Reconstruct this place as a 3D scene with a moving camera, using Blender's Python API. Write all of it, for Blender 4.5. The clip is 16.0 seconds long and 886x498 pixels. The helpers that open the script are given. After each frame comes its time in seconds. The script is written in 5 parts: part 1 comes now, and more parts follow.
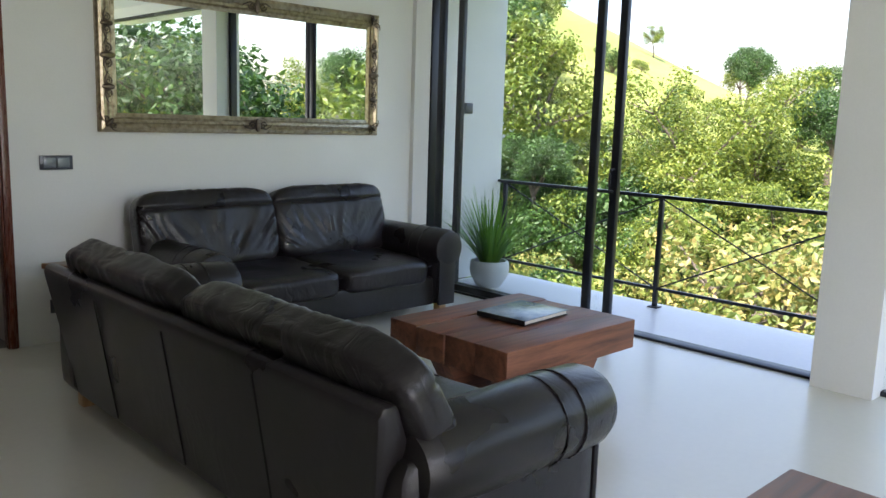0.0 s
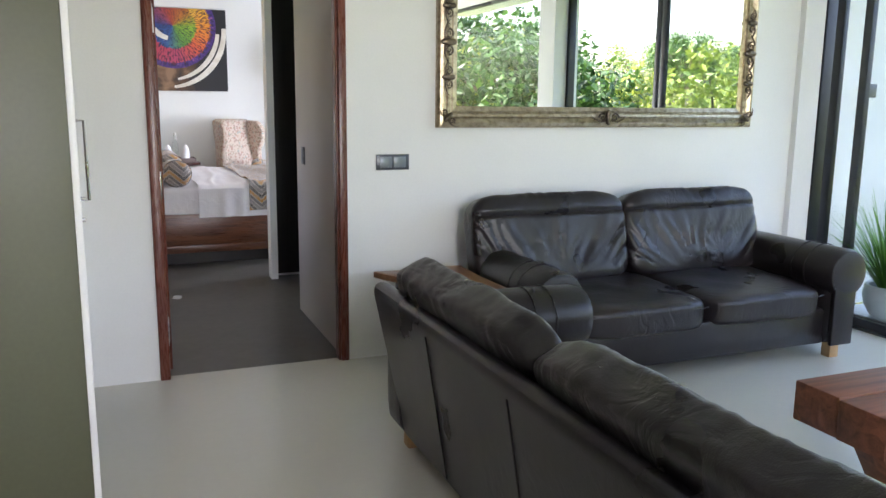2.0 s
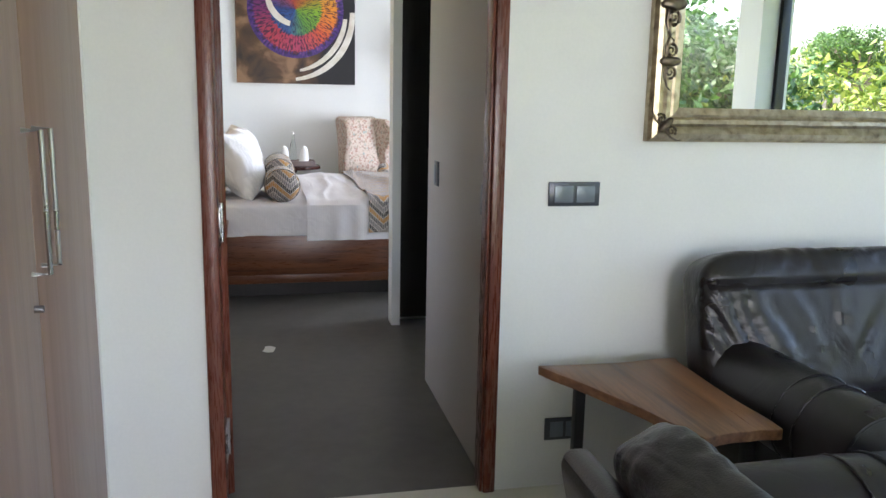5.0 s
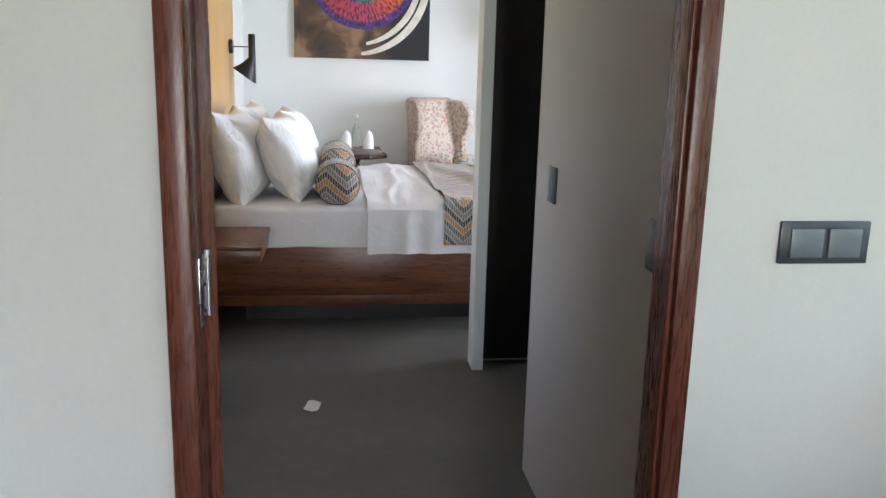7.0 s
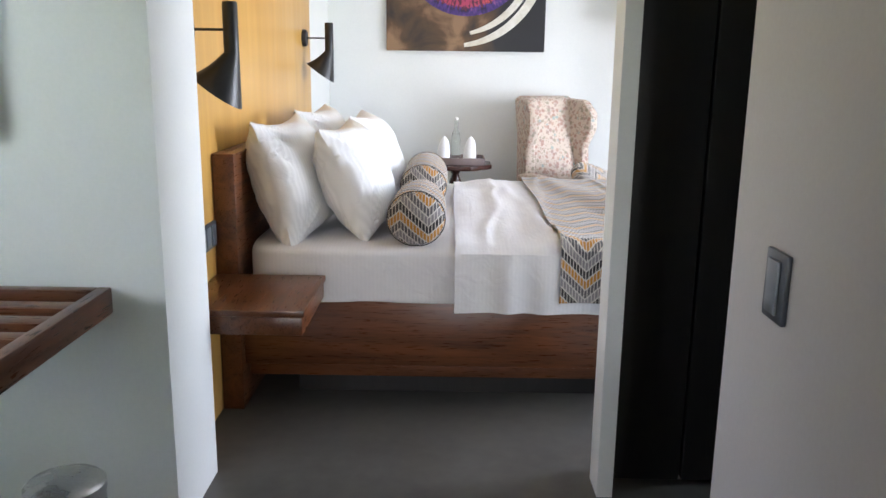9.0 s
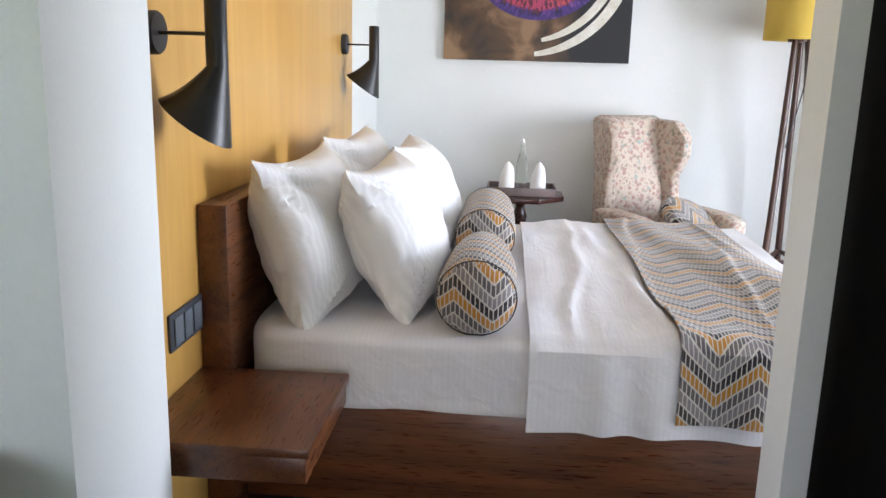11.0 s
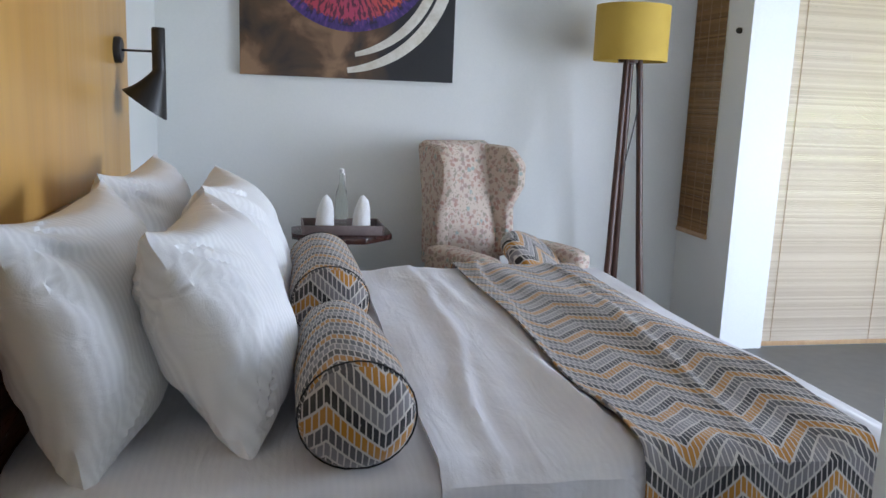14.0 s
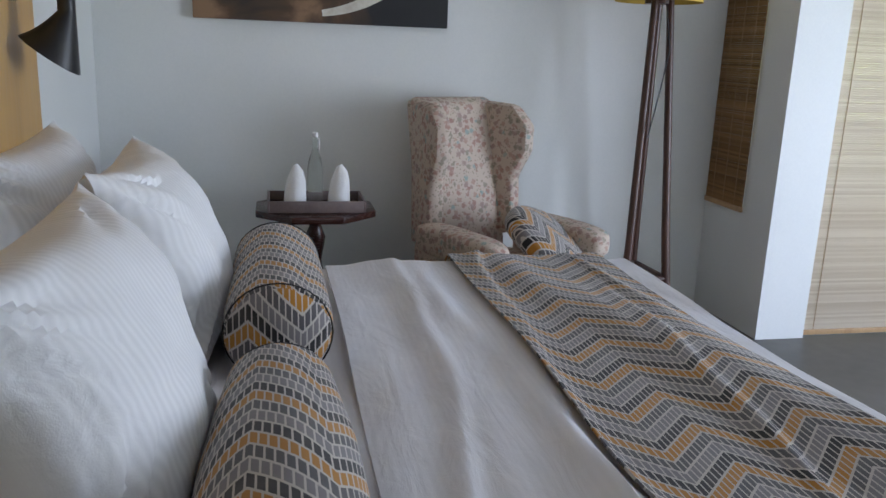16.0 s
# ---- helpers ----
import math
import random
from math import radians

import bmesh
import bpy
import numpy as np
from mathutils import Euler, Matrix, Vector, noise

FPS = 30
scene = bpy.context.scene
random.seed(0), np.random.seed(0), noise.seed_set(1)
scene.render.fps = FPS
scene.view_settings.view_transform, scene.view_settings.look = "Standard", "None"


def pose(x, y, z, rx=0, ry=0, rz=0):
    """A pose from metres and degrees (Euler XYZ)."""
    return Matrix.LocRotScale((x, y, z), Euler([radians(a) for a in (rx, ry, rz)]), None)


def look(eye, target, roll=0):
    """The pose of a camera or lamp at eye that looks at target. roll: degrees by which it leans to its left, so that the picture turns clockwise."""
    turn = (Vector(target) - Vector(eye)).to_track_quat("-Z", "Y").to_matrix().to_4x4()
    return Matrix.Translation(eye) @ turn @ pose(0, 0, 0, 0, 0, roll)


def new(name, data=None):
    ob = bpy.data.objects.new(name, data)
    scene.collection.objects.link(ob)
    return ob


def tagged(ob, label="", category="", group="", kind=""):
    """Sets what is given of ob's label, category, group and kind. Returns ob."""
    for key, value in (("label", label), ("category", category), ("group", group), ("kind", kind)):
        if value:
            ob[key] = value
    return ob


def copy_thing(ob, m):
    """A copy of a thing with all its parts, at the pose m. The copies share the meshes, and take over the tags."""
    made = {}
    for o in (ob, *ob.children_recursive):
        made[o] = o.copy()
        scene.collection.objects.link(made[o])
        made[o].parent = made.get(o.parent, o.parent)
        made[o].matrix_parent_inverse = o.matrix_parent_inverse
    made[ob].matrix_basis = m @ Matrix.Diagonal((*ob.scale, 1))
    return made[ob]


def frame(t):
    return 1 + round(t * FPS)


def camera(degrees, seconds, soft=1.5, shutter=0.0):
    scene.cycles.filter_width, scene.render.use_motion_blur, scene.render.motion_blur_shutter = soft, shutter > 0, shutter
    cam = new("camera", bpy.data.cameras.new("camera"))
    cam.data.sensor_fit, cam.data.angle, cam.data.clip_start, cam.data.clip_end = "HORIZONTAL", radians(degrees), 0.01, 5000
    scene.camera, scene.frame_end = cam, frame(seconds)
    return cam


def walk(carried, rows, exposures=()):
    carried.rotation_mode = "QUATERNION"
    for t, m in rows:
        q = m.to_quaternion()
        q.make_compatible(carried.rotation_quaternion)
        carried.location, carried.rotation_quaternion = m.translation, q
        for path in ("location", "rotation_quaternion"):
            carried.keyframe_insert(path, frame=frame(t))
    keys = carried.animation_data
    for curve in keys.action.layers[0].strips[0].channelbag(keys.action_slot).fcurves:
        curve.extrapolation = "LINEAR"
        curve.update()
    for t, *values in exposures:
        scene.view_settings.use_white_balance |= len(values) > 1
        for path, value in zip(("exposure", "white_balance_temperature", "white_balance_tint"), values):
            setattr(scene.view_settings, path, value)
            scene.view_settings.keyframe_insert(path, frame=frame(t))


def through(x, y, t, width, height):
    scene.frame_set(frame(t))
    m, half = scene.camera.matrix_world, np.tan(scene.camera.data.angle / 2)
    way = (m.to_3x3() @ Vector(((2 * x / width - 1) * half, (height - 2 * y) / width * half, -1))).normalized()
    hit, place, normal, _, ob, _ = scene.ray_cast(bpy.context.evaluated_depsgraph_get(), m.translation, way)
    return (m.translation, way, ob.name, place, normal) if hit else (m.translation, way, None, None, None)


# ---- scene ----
cam = camera(57.6, 16.0)
METRES, EYE, TILT, LEAN, TURN = 8.0, 1.5, 0.0, 0.0, -44.2
ROWS = [
    (0.0, 0.0, 0.0, 0.0, 0.28, -9.05, -1.77),
    (0.5, -0.0148, 0.0268, 0.0007, 3.72, -9.29, -2.25),
    (1.0, -0.0217, 0.0544, -0.002, 12.49, -9.97, -0.48),
    (1.5, -0.0275, 0.0833, -0.0007, 20.62, -10.26, -0.06),
    (2.0, -0.0509, 0.11, 0.0009, 22.39, -10.32, -0.56),
    (2.5, -0.0694, 0.1346, -0.0, 23.29, -10.38, -0.9),
    (3.0, -0.0827, 0.1671, 0.0029, 28.05, -10.4, -1.66),
    (3.5, -0.107, 0.1975, 0.001, 29.48, -10.35, -1.99),
    (6.0, -0.2073, 0.35, 0.0012, 34.86, -11.13, -0.96),
    (6.5, -0.2368, 0.3805, -0.0009, 36.36, -11.51, -1.38),
    (7.0, -0.265, 0.4126, -0.002, 36.68, -12.17, -1.49),
    (7.5, -0.2836, 0.4488, 0.0012, 39.93, -12.57, -0.76),
    (8.0, -0.3094, 0.4812, 0.0, 41.5, -12.64, -0.81),
    (8.5, -0.3343, 0.5125, -0.0008, 43.04, -12.77, -0.74),
    (11.0, -0.4543, 0.623, 0.0051, 48.72, -12.52, -1.5),
    (11.5, -0.4791, 0.6346, 0.0111, 43.48, -9.54, -0.12),
    (12.0, -0.4978, 0.652, 0.0139, 43.41, -7.98, -0.34),
    (12.5, -0.5127, 0.6598, 0.0111, 43.27, -7.78, -0.6),
    (13.0, -0.5294, 0.6599, 0.0037, 36.03, -8.05, -1.93),
    (13.5, -0.5402, 0.661, 0.0018, 33.1, -9.84, -2.41),
    (14.0, -0.5458, 0.6759, 0.0011, 32.99, -10.46, -2.22),
    (14.5, -0.5536, 0.6901, -0.001, 34.43, -12.14, -1.9),
    (15.0, -0.577, 0.7075, 0.0017, 34.54, -12.77, -2.12),
    (15.5, -0.591, 0.7286, 0.0006, 32.88, -13.48, -2.5),
    (16.0, -0.5957, 0.7555, 0.0007, 32.67, -13.87, -2.15),
]
EXPOSURES = [(0.0, 2.1, 6550, 20), (0.5, 2.2, 6550, 20), (1.0, 2.6, 6550, 22), (1.5, 3.0, 6500, 23), (3.5, 3.05, 6500, 23), (6.0, 3.05, 6400, 18), (7.2, 3.0, 6450, 18), (8.5, 3.22, 6500, 19),
    (11.0, 3.1, 6500, 20), (12.0, 2.75, 6300, 19), (12.5, 2.47, 6200, 19), (14.0, 2.3, 6000, 18), (16.0, 1.82, 6100, 18)]
walk(cam, [(t, pose(0, 0, EYE, TILT, LEAN, TURN) @ pose(METRES * x, METRES * y, METRES * z, 90 + pitch, roll, yaw)) for t, x, y, z, yaw, pitch, roll in ROWS], EXPOSURES)

# ---- light ----
SUN_EL, SUN_AZ = 60.0, 250.0  # degrees; azimuth clockwise from +y
world = bpy.data.worlds.new("sky")
scene.world = world
world.use_nodes = True
wn = world.node_tree
sky = wn.nodes.new("ShaderNodeTexSky")
sky.sky_type, sky.sun_disc = "NISHITA", False
sky.sun_elevation, sky.sun_rotation = radians(SUN_EL), radians(SUN_AZ)
sky.dust_density, sky.air_density = 3.0, 1.2
wn.links.new(sky.outputs[0], wn.nodes["Background"].inputs[0])
wn.nodes["Background"].inputs[1].default_value = 0.15

sun = new("sun", bpy.data.lights.new("sun", "SUN"))
sun.data.energy, sun.data.angle, sun.data.color = 3.7, radians(0.5), (1.0, 0.95, 0.86)
SUN_FROM = Vector((math.sin(radians(SUN_AZ)) * math.cos(radians(SUN_EL)), math.cos(radians(SUN_AZ)) * math.cos(radians(SUN_EL)), math.sin(radians(SUN_EL))))
sun.matrix_world = look(SUN_FROM * 50, (0, 0, 0))


def opening_lamp(name, eye, target, w, h, power, color=(1, 1, 1)):
    ob = new(name, bpy.data.lights.new(name, "AREA"))
    ob.data.shape, ob.data.size, ob.data.size_y, ob.data.energy, ob.data.color = "RECTANGLE", w, h, power, color
    ob.matrix_world = look(eye, target)
    return ob


opening_lamp("daylight_bedroom_window", (5.32, 9.15, 1.22), (0, 9.5, 0.75), 1.5, 1.75, 27, (0.80, 0.89, 1.0))
# fill lamp for the living room, in an added south opening out of view
opening_lamp("daylight_south_window", (1.33, -3.15, 1.45), (2.0, 2, 1.3), 1.4, 2.5, 21, (0.95, 0.96, 1.0))
# blue-tinted fill lamp, added to give the niche its cool light
opening_lamp("daylight_niche_window", (-1.13, 6.4, 1.6), (2, 6.4, 1.2), 0.9, 1.1, 0.65, (0.38, 0.68, 1.0))

# ---- materials ----


def nodes_of(name):
    m = bpy.data.materials.new(name)
    m.use_nodes = True
    nt = m.node_tree
    return m, nt, nt.nodes["Principled BSDF"]


def add(nt, kind, **kw):
    n = nt.nodes.new("ShaderNode" + kind)
    for k, v in kw.items():
        n.inputs[k].default_value = v
    return n


def math_node(nt, op, a, b=None):
    n = nt.nodes.new("ShaderNodeMath")
    n.operation = op
    for i, v in enumerate((a, b)):
        if v is None:
            continue
        if isinstance(v, (int, float)):
            n.inputs[i].default_value = v
        else:
            nt.links.new(v, n.inputs[i])
    return n.outputs[0]


def ramp(nt, src, stops, constant=False):
    n = nt.nodes.new("ShaderNodeValToRGB")
    n.color_ramp.interpolation = "CONSTANT" if constant else "LINEAR"
    els = n.color_ramp.elements
    while len(els) < len(stops):
        els.new(0.5)
    for e, (p, c) in zip(els, stops):
        e.position, e.color = p, (*c, 1)
    nt.links.new(src, n.inputs[0])
    return n.outputs[0]


def mix(nt, fac, a, b):
    n = nt.nodes.new("ShaderNodeMix")
    n.data_type = "RGBA"
    for i, v in ((0, fac), (6, a), (7, b)):
        if isinstance(v, (int, float)):
            n.inputs[i].default_value = v
        elif isinstance(v, tuple):
            n.inputs[i].default_value = (*v, 1)
        else:
            nt.links.new(v, n.inputs[i])
    return n.outputs[2]


def coords(nt, which="Object", scale=(1, 1, 1)):
    tc = nt.nodes.new("ShaderNodeTexCoord")
    mp = nt.nodes.new("ShaderNodeMapping")
    mp.inputs["Scale"].default_value = scale
    nt.links.new(tc.outputs[which], mp.inputs[0])
    return mp.outputs[0]


def noise_node(nt, vec, scale, detail=4, distort=0.0):
    n = add(nt, "TexNoise", Scale=scale, Detail=detail, Distortion=distort)
    nt.links.new(vec, n.inputs["Vector"])
    return n.outputs[0]


def bump(nt, bsdf, height, strength, distance):
    b = add(nt, "Bump", Strength=strength, Distance=distance)
    nt.links.new(height, b.inputs["Height"])
    nt.links.new(b.outputs[0], bsdf.inputs["Normal"])


def surface(name, c1, c2, rough=0.5, metal=0.0, scale=3.0, fine=60.0, bump_s=0.1, bump_d=0.002, stretch=(1, 1, 1), rough_var=0.1, coat=0.0):
    """Two-scale varied surface: broad blotches, fine grain, uneven gloss."""
    m, nt, b = nodes_of(name)
    v = coords(nt, "Object", stretch)
    big, small = noise_node(nt, v, scale, 5), noise_node(nt, v, fine, 3)
    f = math_node(nt, "ADD", math_node(nt, "MULTIPLY", big, 0.7), math_node(nt, "MULTIPLY", small, 0.3))
    nt.links.new(ramp(nt, f, [(0.3, c1), (0.7, c2)]), b.inputs["Base Color"])
    nt.links.new(math_node(nt, "ADD", math_node(nt, "MULTIPLY", big, rough_var * 2), rough - rough_var), b.inputs["Roughness"])
    b.inputs["Metallic"].default_value = metal
    b.inputs["Coat Weight"].default_value = coat
    bump(nt, b, f, bump_s, bump_d)
    return m


def wood(name, dark, light, rough=0.4, axis=0, scale=6.0):
    m, nt, b = nodes_of(name)
    st = [9.0, 9.0, 9.0]
    st[axis] = 0.7
    v = coords(nt, "Object", tuple(st))
    info = nt.nodes.new("ShaderNodeObjectInfo")
    shift = nt.nodes.new("ShaderNodeVectorMath")
    shift.operation = "ADD"
    nt.links.new(v, shift.inputs[0])
    nt.links.new(math_node(nt, "MULTIPLY", info.outputs["Random"], 37.0), shift.inputs[1])
    g = noise_node(nt, shift.outputs[0], scale * 0.35, 6, 1.2)
    fine = noise_node(nt, shift.outputs[0], scale * 4, 4, 0.3)
    f = math_node(nt, "ADD", math_node(nt, "MULTIPLY", g, 0.7), math_node(nt, "MULTIPLY", fine, 0.3))
    mid = tuple((a + c) / 2 for a, c in zip(dark, light))
    nt.links.new(ramp(nt, f, [(0.3, dark), (0.5, mid), (0.72, light)]), b.inputs["Base Color"])
    nt.links.new(math_node(nt, "ADD", math_node(nt, "MULTIPLY", fine, 0.2), rough - 0.1), b.inputs["Roughness"])
    bump(nt, b, f, 0.15, 0.002)
    return m


M_WALL = surface("white_wall_paint", (0.72, 0.74, 0.72), (0.80, 0.81, 0.79), 0.6, 0, 1.2, 90, 0.05, 0.001)
M_CEIL = surface("ceiling_paint", (0.76, 0.76, 0.75), (0.82, 0.82, 0.80), 0.8, 0, 1.0, 80, 0.04, 0.001)
# even grey-brown, darker than the white walls; corridor, passage and west wall
M_GREYWALL = surface("grey_brown_wall", (0.42, 0.39, 0.36), (0.48, 0.45, 0.42), 0.55, 0, 1.2, 90, 0.05, 0.001)
M_FLOOR = surface("cream_polished_floor", (0.62, 0.615, 0.55), (0.67, 0.66, 0.595), 0.26, 0, 0.9, 25, 0.02, 0.0006, rough_var=0.03)
M_CONC = surface("grey_polished_concrete", (0.080, 0.076, 0.069), (0.135, 0.13, 0.118), 0.40, 0, 1.6, 14, 0.01, 0.0003, rough_var=0.05)
M_CONC.node_tree.nodes["Principled BSDF"].inputs["Specular IOR Level"].default_value = 0.3
M_BALC = surface("balcony_floor_paint", (0.62, 0.63, 0.66), (0.72, 0.72, 0.74), 0.35, 0, 1.2, 30, 0.03, 0.001)
M_RED = wood("red_varnished_wood", (0.07, 0.017, 0.010), (0.20, 0.058, 0.034), 0.28, 2, 5)
M_DARKMET = surface("dark_painted_aluminium", (0.012, 0.014, 0.018), (0.025, 0.028, 0.034), 0.35, 0.3, 4, 80, 0.03, 0.001)
M_BLACK = surface("black_paint", (0.008, 0.008, 0.009), (0.018, 0.018, 0.02), 0.38, 0, 5, 90, 0.03, 0.001)
# near-black base colour, shared by the passage door and the bed plinth
M_BLACKDOOR = wood("near_black_wood", (0.004, 0.0035, 0.003), (0.012, 0.010, 0.009), 0.5, 2)
M_BLOCK = wood("old_sleeper_wood", (0.07, 0.025, 0.014), (0.30, 0.115, 0.06), 0.5, 0, 5)
M_WALNUT = wood("walnut", (0.05, 0.014, 0.005), (0.20, 0.068, 0.023), 0.3, 0, 5)
M_SLAB = wood("live_edge_slab", (0.07, 0.026, 0.012), (0.40, 0.20, 0.10), 0.32, 1, 2.2)
M_WALNUTY = wood("walnut_cross", (0.05, 0.014, 0.005), (0.20, 0.068, 0.023), 0.3, 1, 5)
M_YELLOW = wood("yellow_veneer", (0.54, 0.28, 0.06), (0.68, 0.40, 0.11), 0.35, 2, 1.6)
M_OLIVE = surface("olive_laminate", (0.078, 0.080, 0.046), (0.102, 0.104, 0.060), 0.45, 0, 1, 60, 0.02, 0.001)
M_WHITE = surface("white_edge_band", (0.75, 0.75, 0.74), (0.82, 0.82, 0.80), 0.4, 0, 3, 80, 0.02, 0.001)
M_PINKWOOD = wood("pale_brown_laminate", (0.22, 0.13, 0.10), (0.34, 0.215, 0.17), 0.4, 2, 4)
M_STEEL = surface("brushed_steel", (0.45, 0.45, 0.46), (0.62, 0.62, 0.63), 0.28, 1.0, 8, 120, 0.03, 0.0005)
M_SWITCH = surface("dark_switch_plastic", (0.055, 0.065, 0.078), (0.075, 0.085, 0.10), 0.3, 0.2, 8, 120, 0.02, 0.0005)
M_ROCKER = surface("grey_rocker_plastic", (0.16, 0.19, 0.22), (0.19, 0.22, 0.25), 0.3, 0.2, 8, 120, 0.02, 0.0005)
M_POT = surface("pale_glazed_pot", (0.42, 0.48, 0.46), (0.6, 0.64, 0.62), 0.35, 0, 6, 40, 0.05, 0.002)


def mat_leather(name, slack):
    m, nt, b = nodes_of(name)
    v = coords(nt)
    big, cell = noise_node(nt, v, 2.5, 4), add(nt, "TexVoronoi", Scale=240.0)
    nt.links.new(v, cell.inputs["Vector"])
    # sharp, branching wrinkles: thin valleys where a warped noise crosses its middle
    raw = noise_node(nt, coords(nt, "Object", (1, 1, 0.8)), 7.0, 3, 1.4)
    valley = math_node(nt, "MINIMUM", math_node(nt, "MULTIPLY", math_node(nt, "ABSOLUTE", math_node(nt, "SUBTRACT", raw, 0.5)), 9.0), 1.0)
    patch = noise_node(nt, v, 3.3, 2)
    worn = math_node(nt, "MAXIMUM", 0.0, math_node(nt, "MULTIPLY", math_node(nt, "SUBTRACT", patch, 0.42), 3.0))
    wrinkle = math_node(nt, "MULTIPLY", valley, worn)
    nt.links.new(ramp(nt, big, [(0.3, (0.0095, 0.0080, 0.0088)), (0.7, (0.021, 0.0172, 0.0185))]), b.inputs["Base Color"])
    nt.links.new(math_node(nt, "ADD", math_node(nt, "MULTIPLY", big, 0.2), 0.2), b.inputs["Roughness"])
    h = math_node(nt, "ADD", math_node(nt, "MULTIPLY", cell.outputs["Distance"], 0.07), math_node(nt, "MULTIPLY", wrinkle, slack))
    bump(nt, b, h, 0.7, 0.008)
    b.inputs["Specular IOR Level"].default_value = 0.42
    return m


def mat_gilt():
    m, nt, b = nodes_of("worn_silver_gilt")
    v = coords(nt)
    f = noise_node(nt, v, 30, 5, 0.3)
    nt.links.new(ramp(nt, f, [(0.2, (0.12, 0.095, 0.06)), (0.42, (0.36, 0.30, 0.20)), (0.65, (0.50, 0.43, 0.30))]), b.inputs["Base Color"])
    b.inputs["Metallic"].default_value, b.inputs["Roughness"].default_value = 0.85, 0.33
    bump(nt, b, f, 0.15, 0.002)
    return m


def mat_linen(name, c1, c2, stripe=0.0):
    m, nt, b = nodes_of(name)
    v = coords(nt)
    f = noise_node(nt, v, 5, 5)
    wv = add(nt, "TexWave", Scale=18.0, Distortion=0.4)
    nt.links.new(v, wv.inputs["Vector"])
    base = ramp(nt, f, [(0.3, c1), (0.7, c2)])
    col = mix(nt, math_node(nt, "MULTIPLY", wv.outputs["Fac"], stripe), base, tuple(x * 0.86 for x in c1))
    nt.links.new(col, b.inputs["Base Color"])
    b.inputs["Roughness"].default_value = 0.75
    b.inputs["Sheen Weight"].default_value = 0.15
    weave = noise_node(nt, v, 350, 2)
    folds = noise_node(nt, coords(nt, "Object", (4, 1.2, 4)), 3.0, 4, 1.0)
    crinkle = noise_node(nt, coords(nt, "Object", (1, 1, 1)), 16.0, 4, 1.2)
    h = math_node(nt, "ADD", math_node(nt, "MULTIPLY", weave, 0.05), math_node(nt, "ADD", folds, math_node(nt, "MULTIPLY", crinkle, 0.22)))
    bump(nt, b, math_node(nt, "ADD", h, math_node(nt, "MULTIPLY", wv.outputs["Fac"], stripe * 0.08)), 0.32, 0.02)
    return m


def mat_chevron(name, scale=1.0):
    """Woven zigzag bands of small dashes in ochre, charcoal, grey and stone, laid out on the UV map (metres)."""
    m, nt, b = nodes_of(name)
    tc = nt.nodes.new("ShaderNodeTexCoord")
    sp = nt.nodes.new("ShaderNodeSeparateXYZ")
    nt.links.new(tc.outputs["UV"], sp.inputs[0])
    u, v = math_node(nt, "MULTIPLY", sp.outputs[0], 1 / scale), math_node(nt, "MULTIPLY", sp.outputs[1], 1 / scale)
    zig = math_node(nt, "PINGPONG", u, 0.12)
    w = math_node(nt, "ADD", v, math_node(nt, "MULTIPLY", zig, 0.95))
    band = math_node(nt, "FRACT", math_node(nt, "DIVIDE", w, 0.168))
    ground = (0.52, 0.48, 0.43)
    ochre, char, grey, lilac = (0.42, 0.185, 0.016), (0.018, 0.016, 0.018), (0.085, 0.08, 0.085), (0.20, 0.185, 0.19)
    col = ramp(nt, band, [(0.0, ochre), (0.25, char), (0.5, lilac), (0.75, grey)], True)
    row = math_node(nt, "FRACT", math_node(nt, "MULTIPLY", band, 4.0))
    dash = math_node(nt, "FRACT", math_node(nt, "DIVIDE", math_node(nt, "ADD", u, math_node(nt, "MULTIPLY", math_node(nt, "FLOOR", math_node(nt, "DIVIDE", w, 0.042)), 0.005)), 0.0140))
    on = math_node(nt, "MULTIPLY", math_node(nt, "GREATER_THAN", dash, 0.23), math_node(nt, "GREATER_THAN", row, 0.17))
    blotch = noise_node(nt, tc.outputs["Object"], 9, 3)
    nt.links.new(mix(nt, math_node(nt, "MULTIPLY", on, math_node(nt, "MINIMUM", 1.0, math_node(nt, "ADD", 0.78, math_node(nt, "MULTIPLY", blotch, 0.4)))), ground, col), b.inputs["Base Color"])
    b.inputs["Roughness"].default_value = 0.85
    b.inputs["Sheen Weight"].default_value = 0.2
    bump(nt, b, on, 0.2, 0.002)
    return m


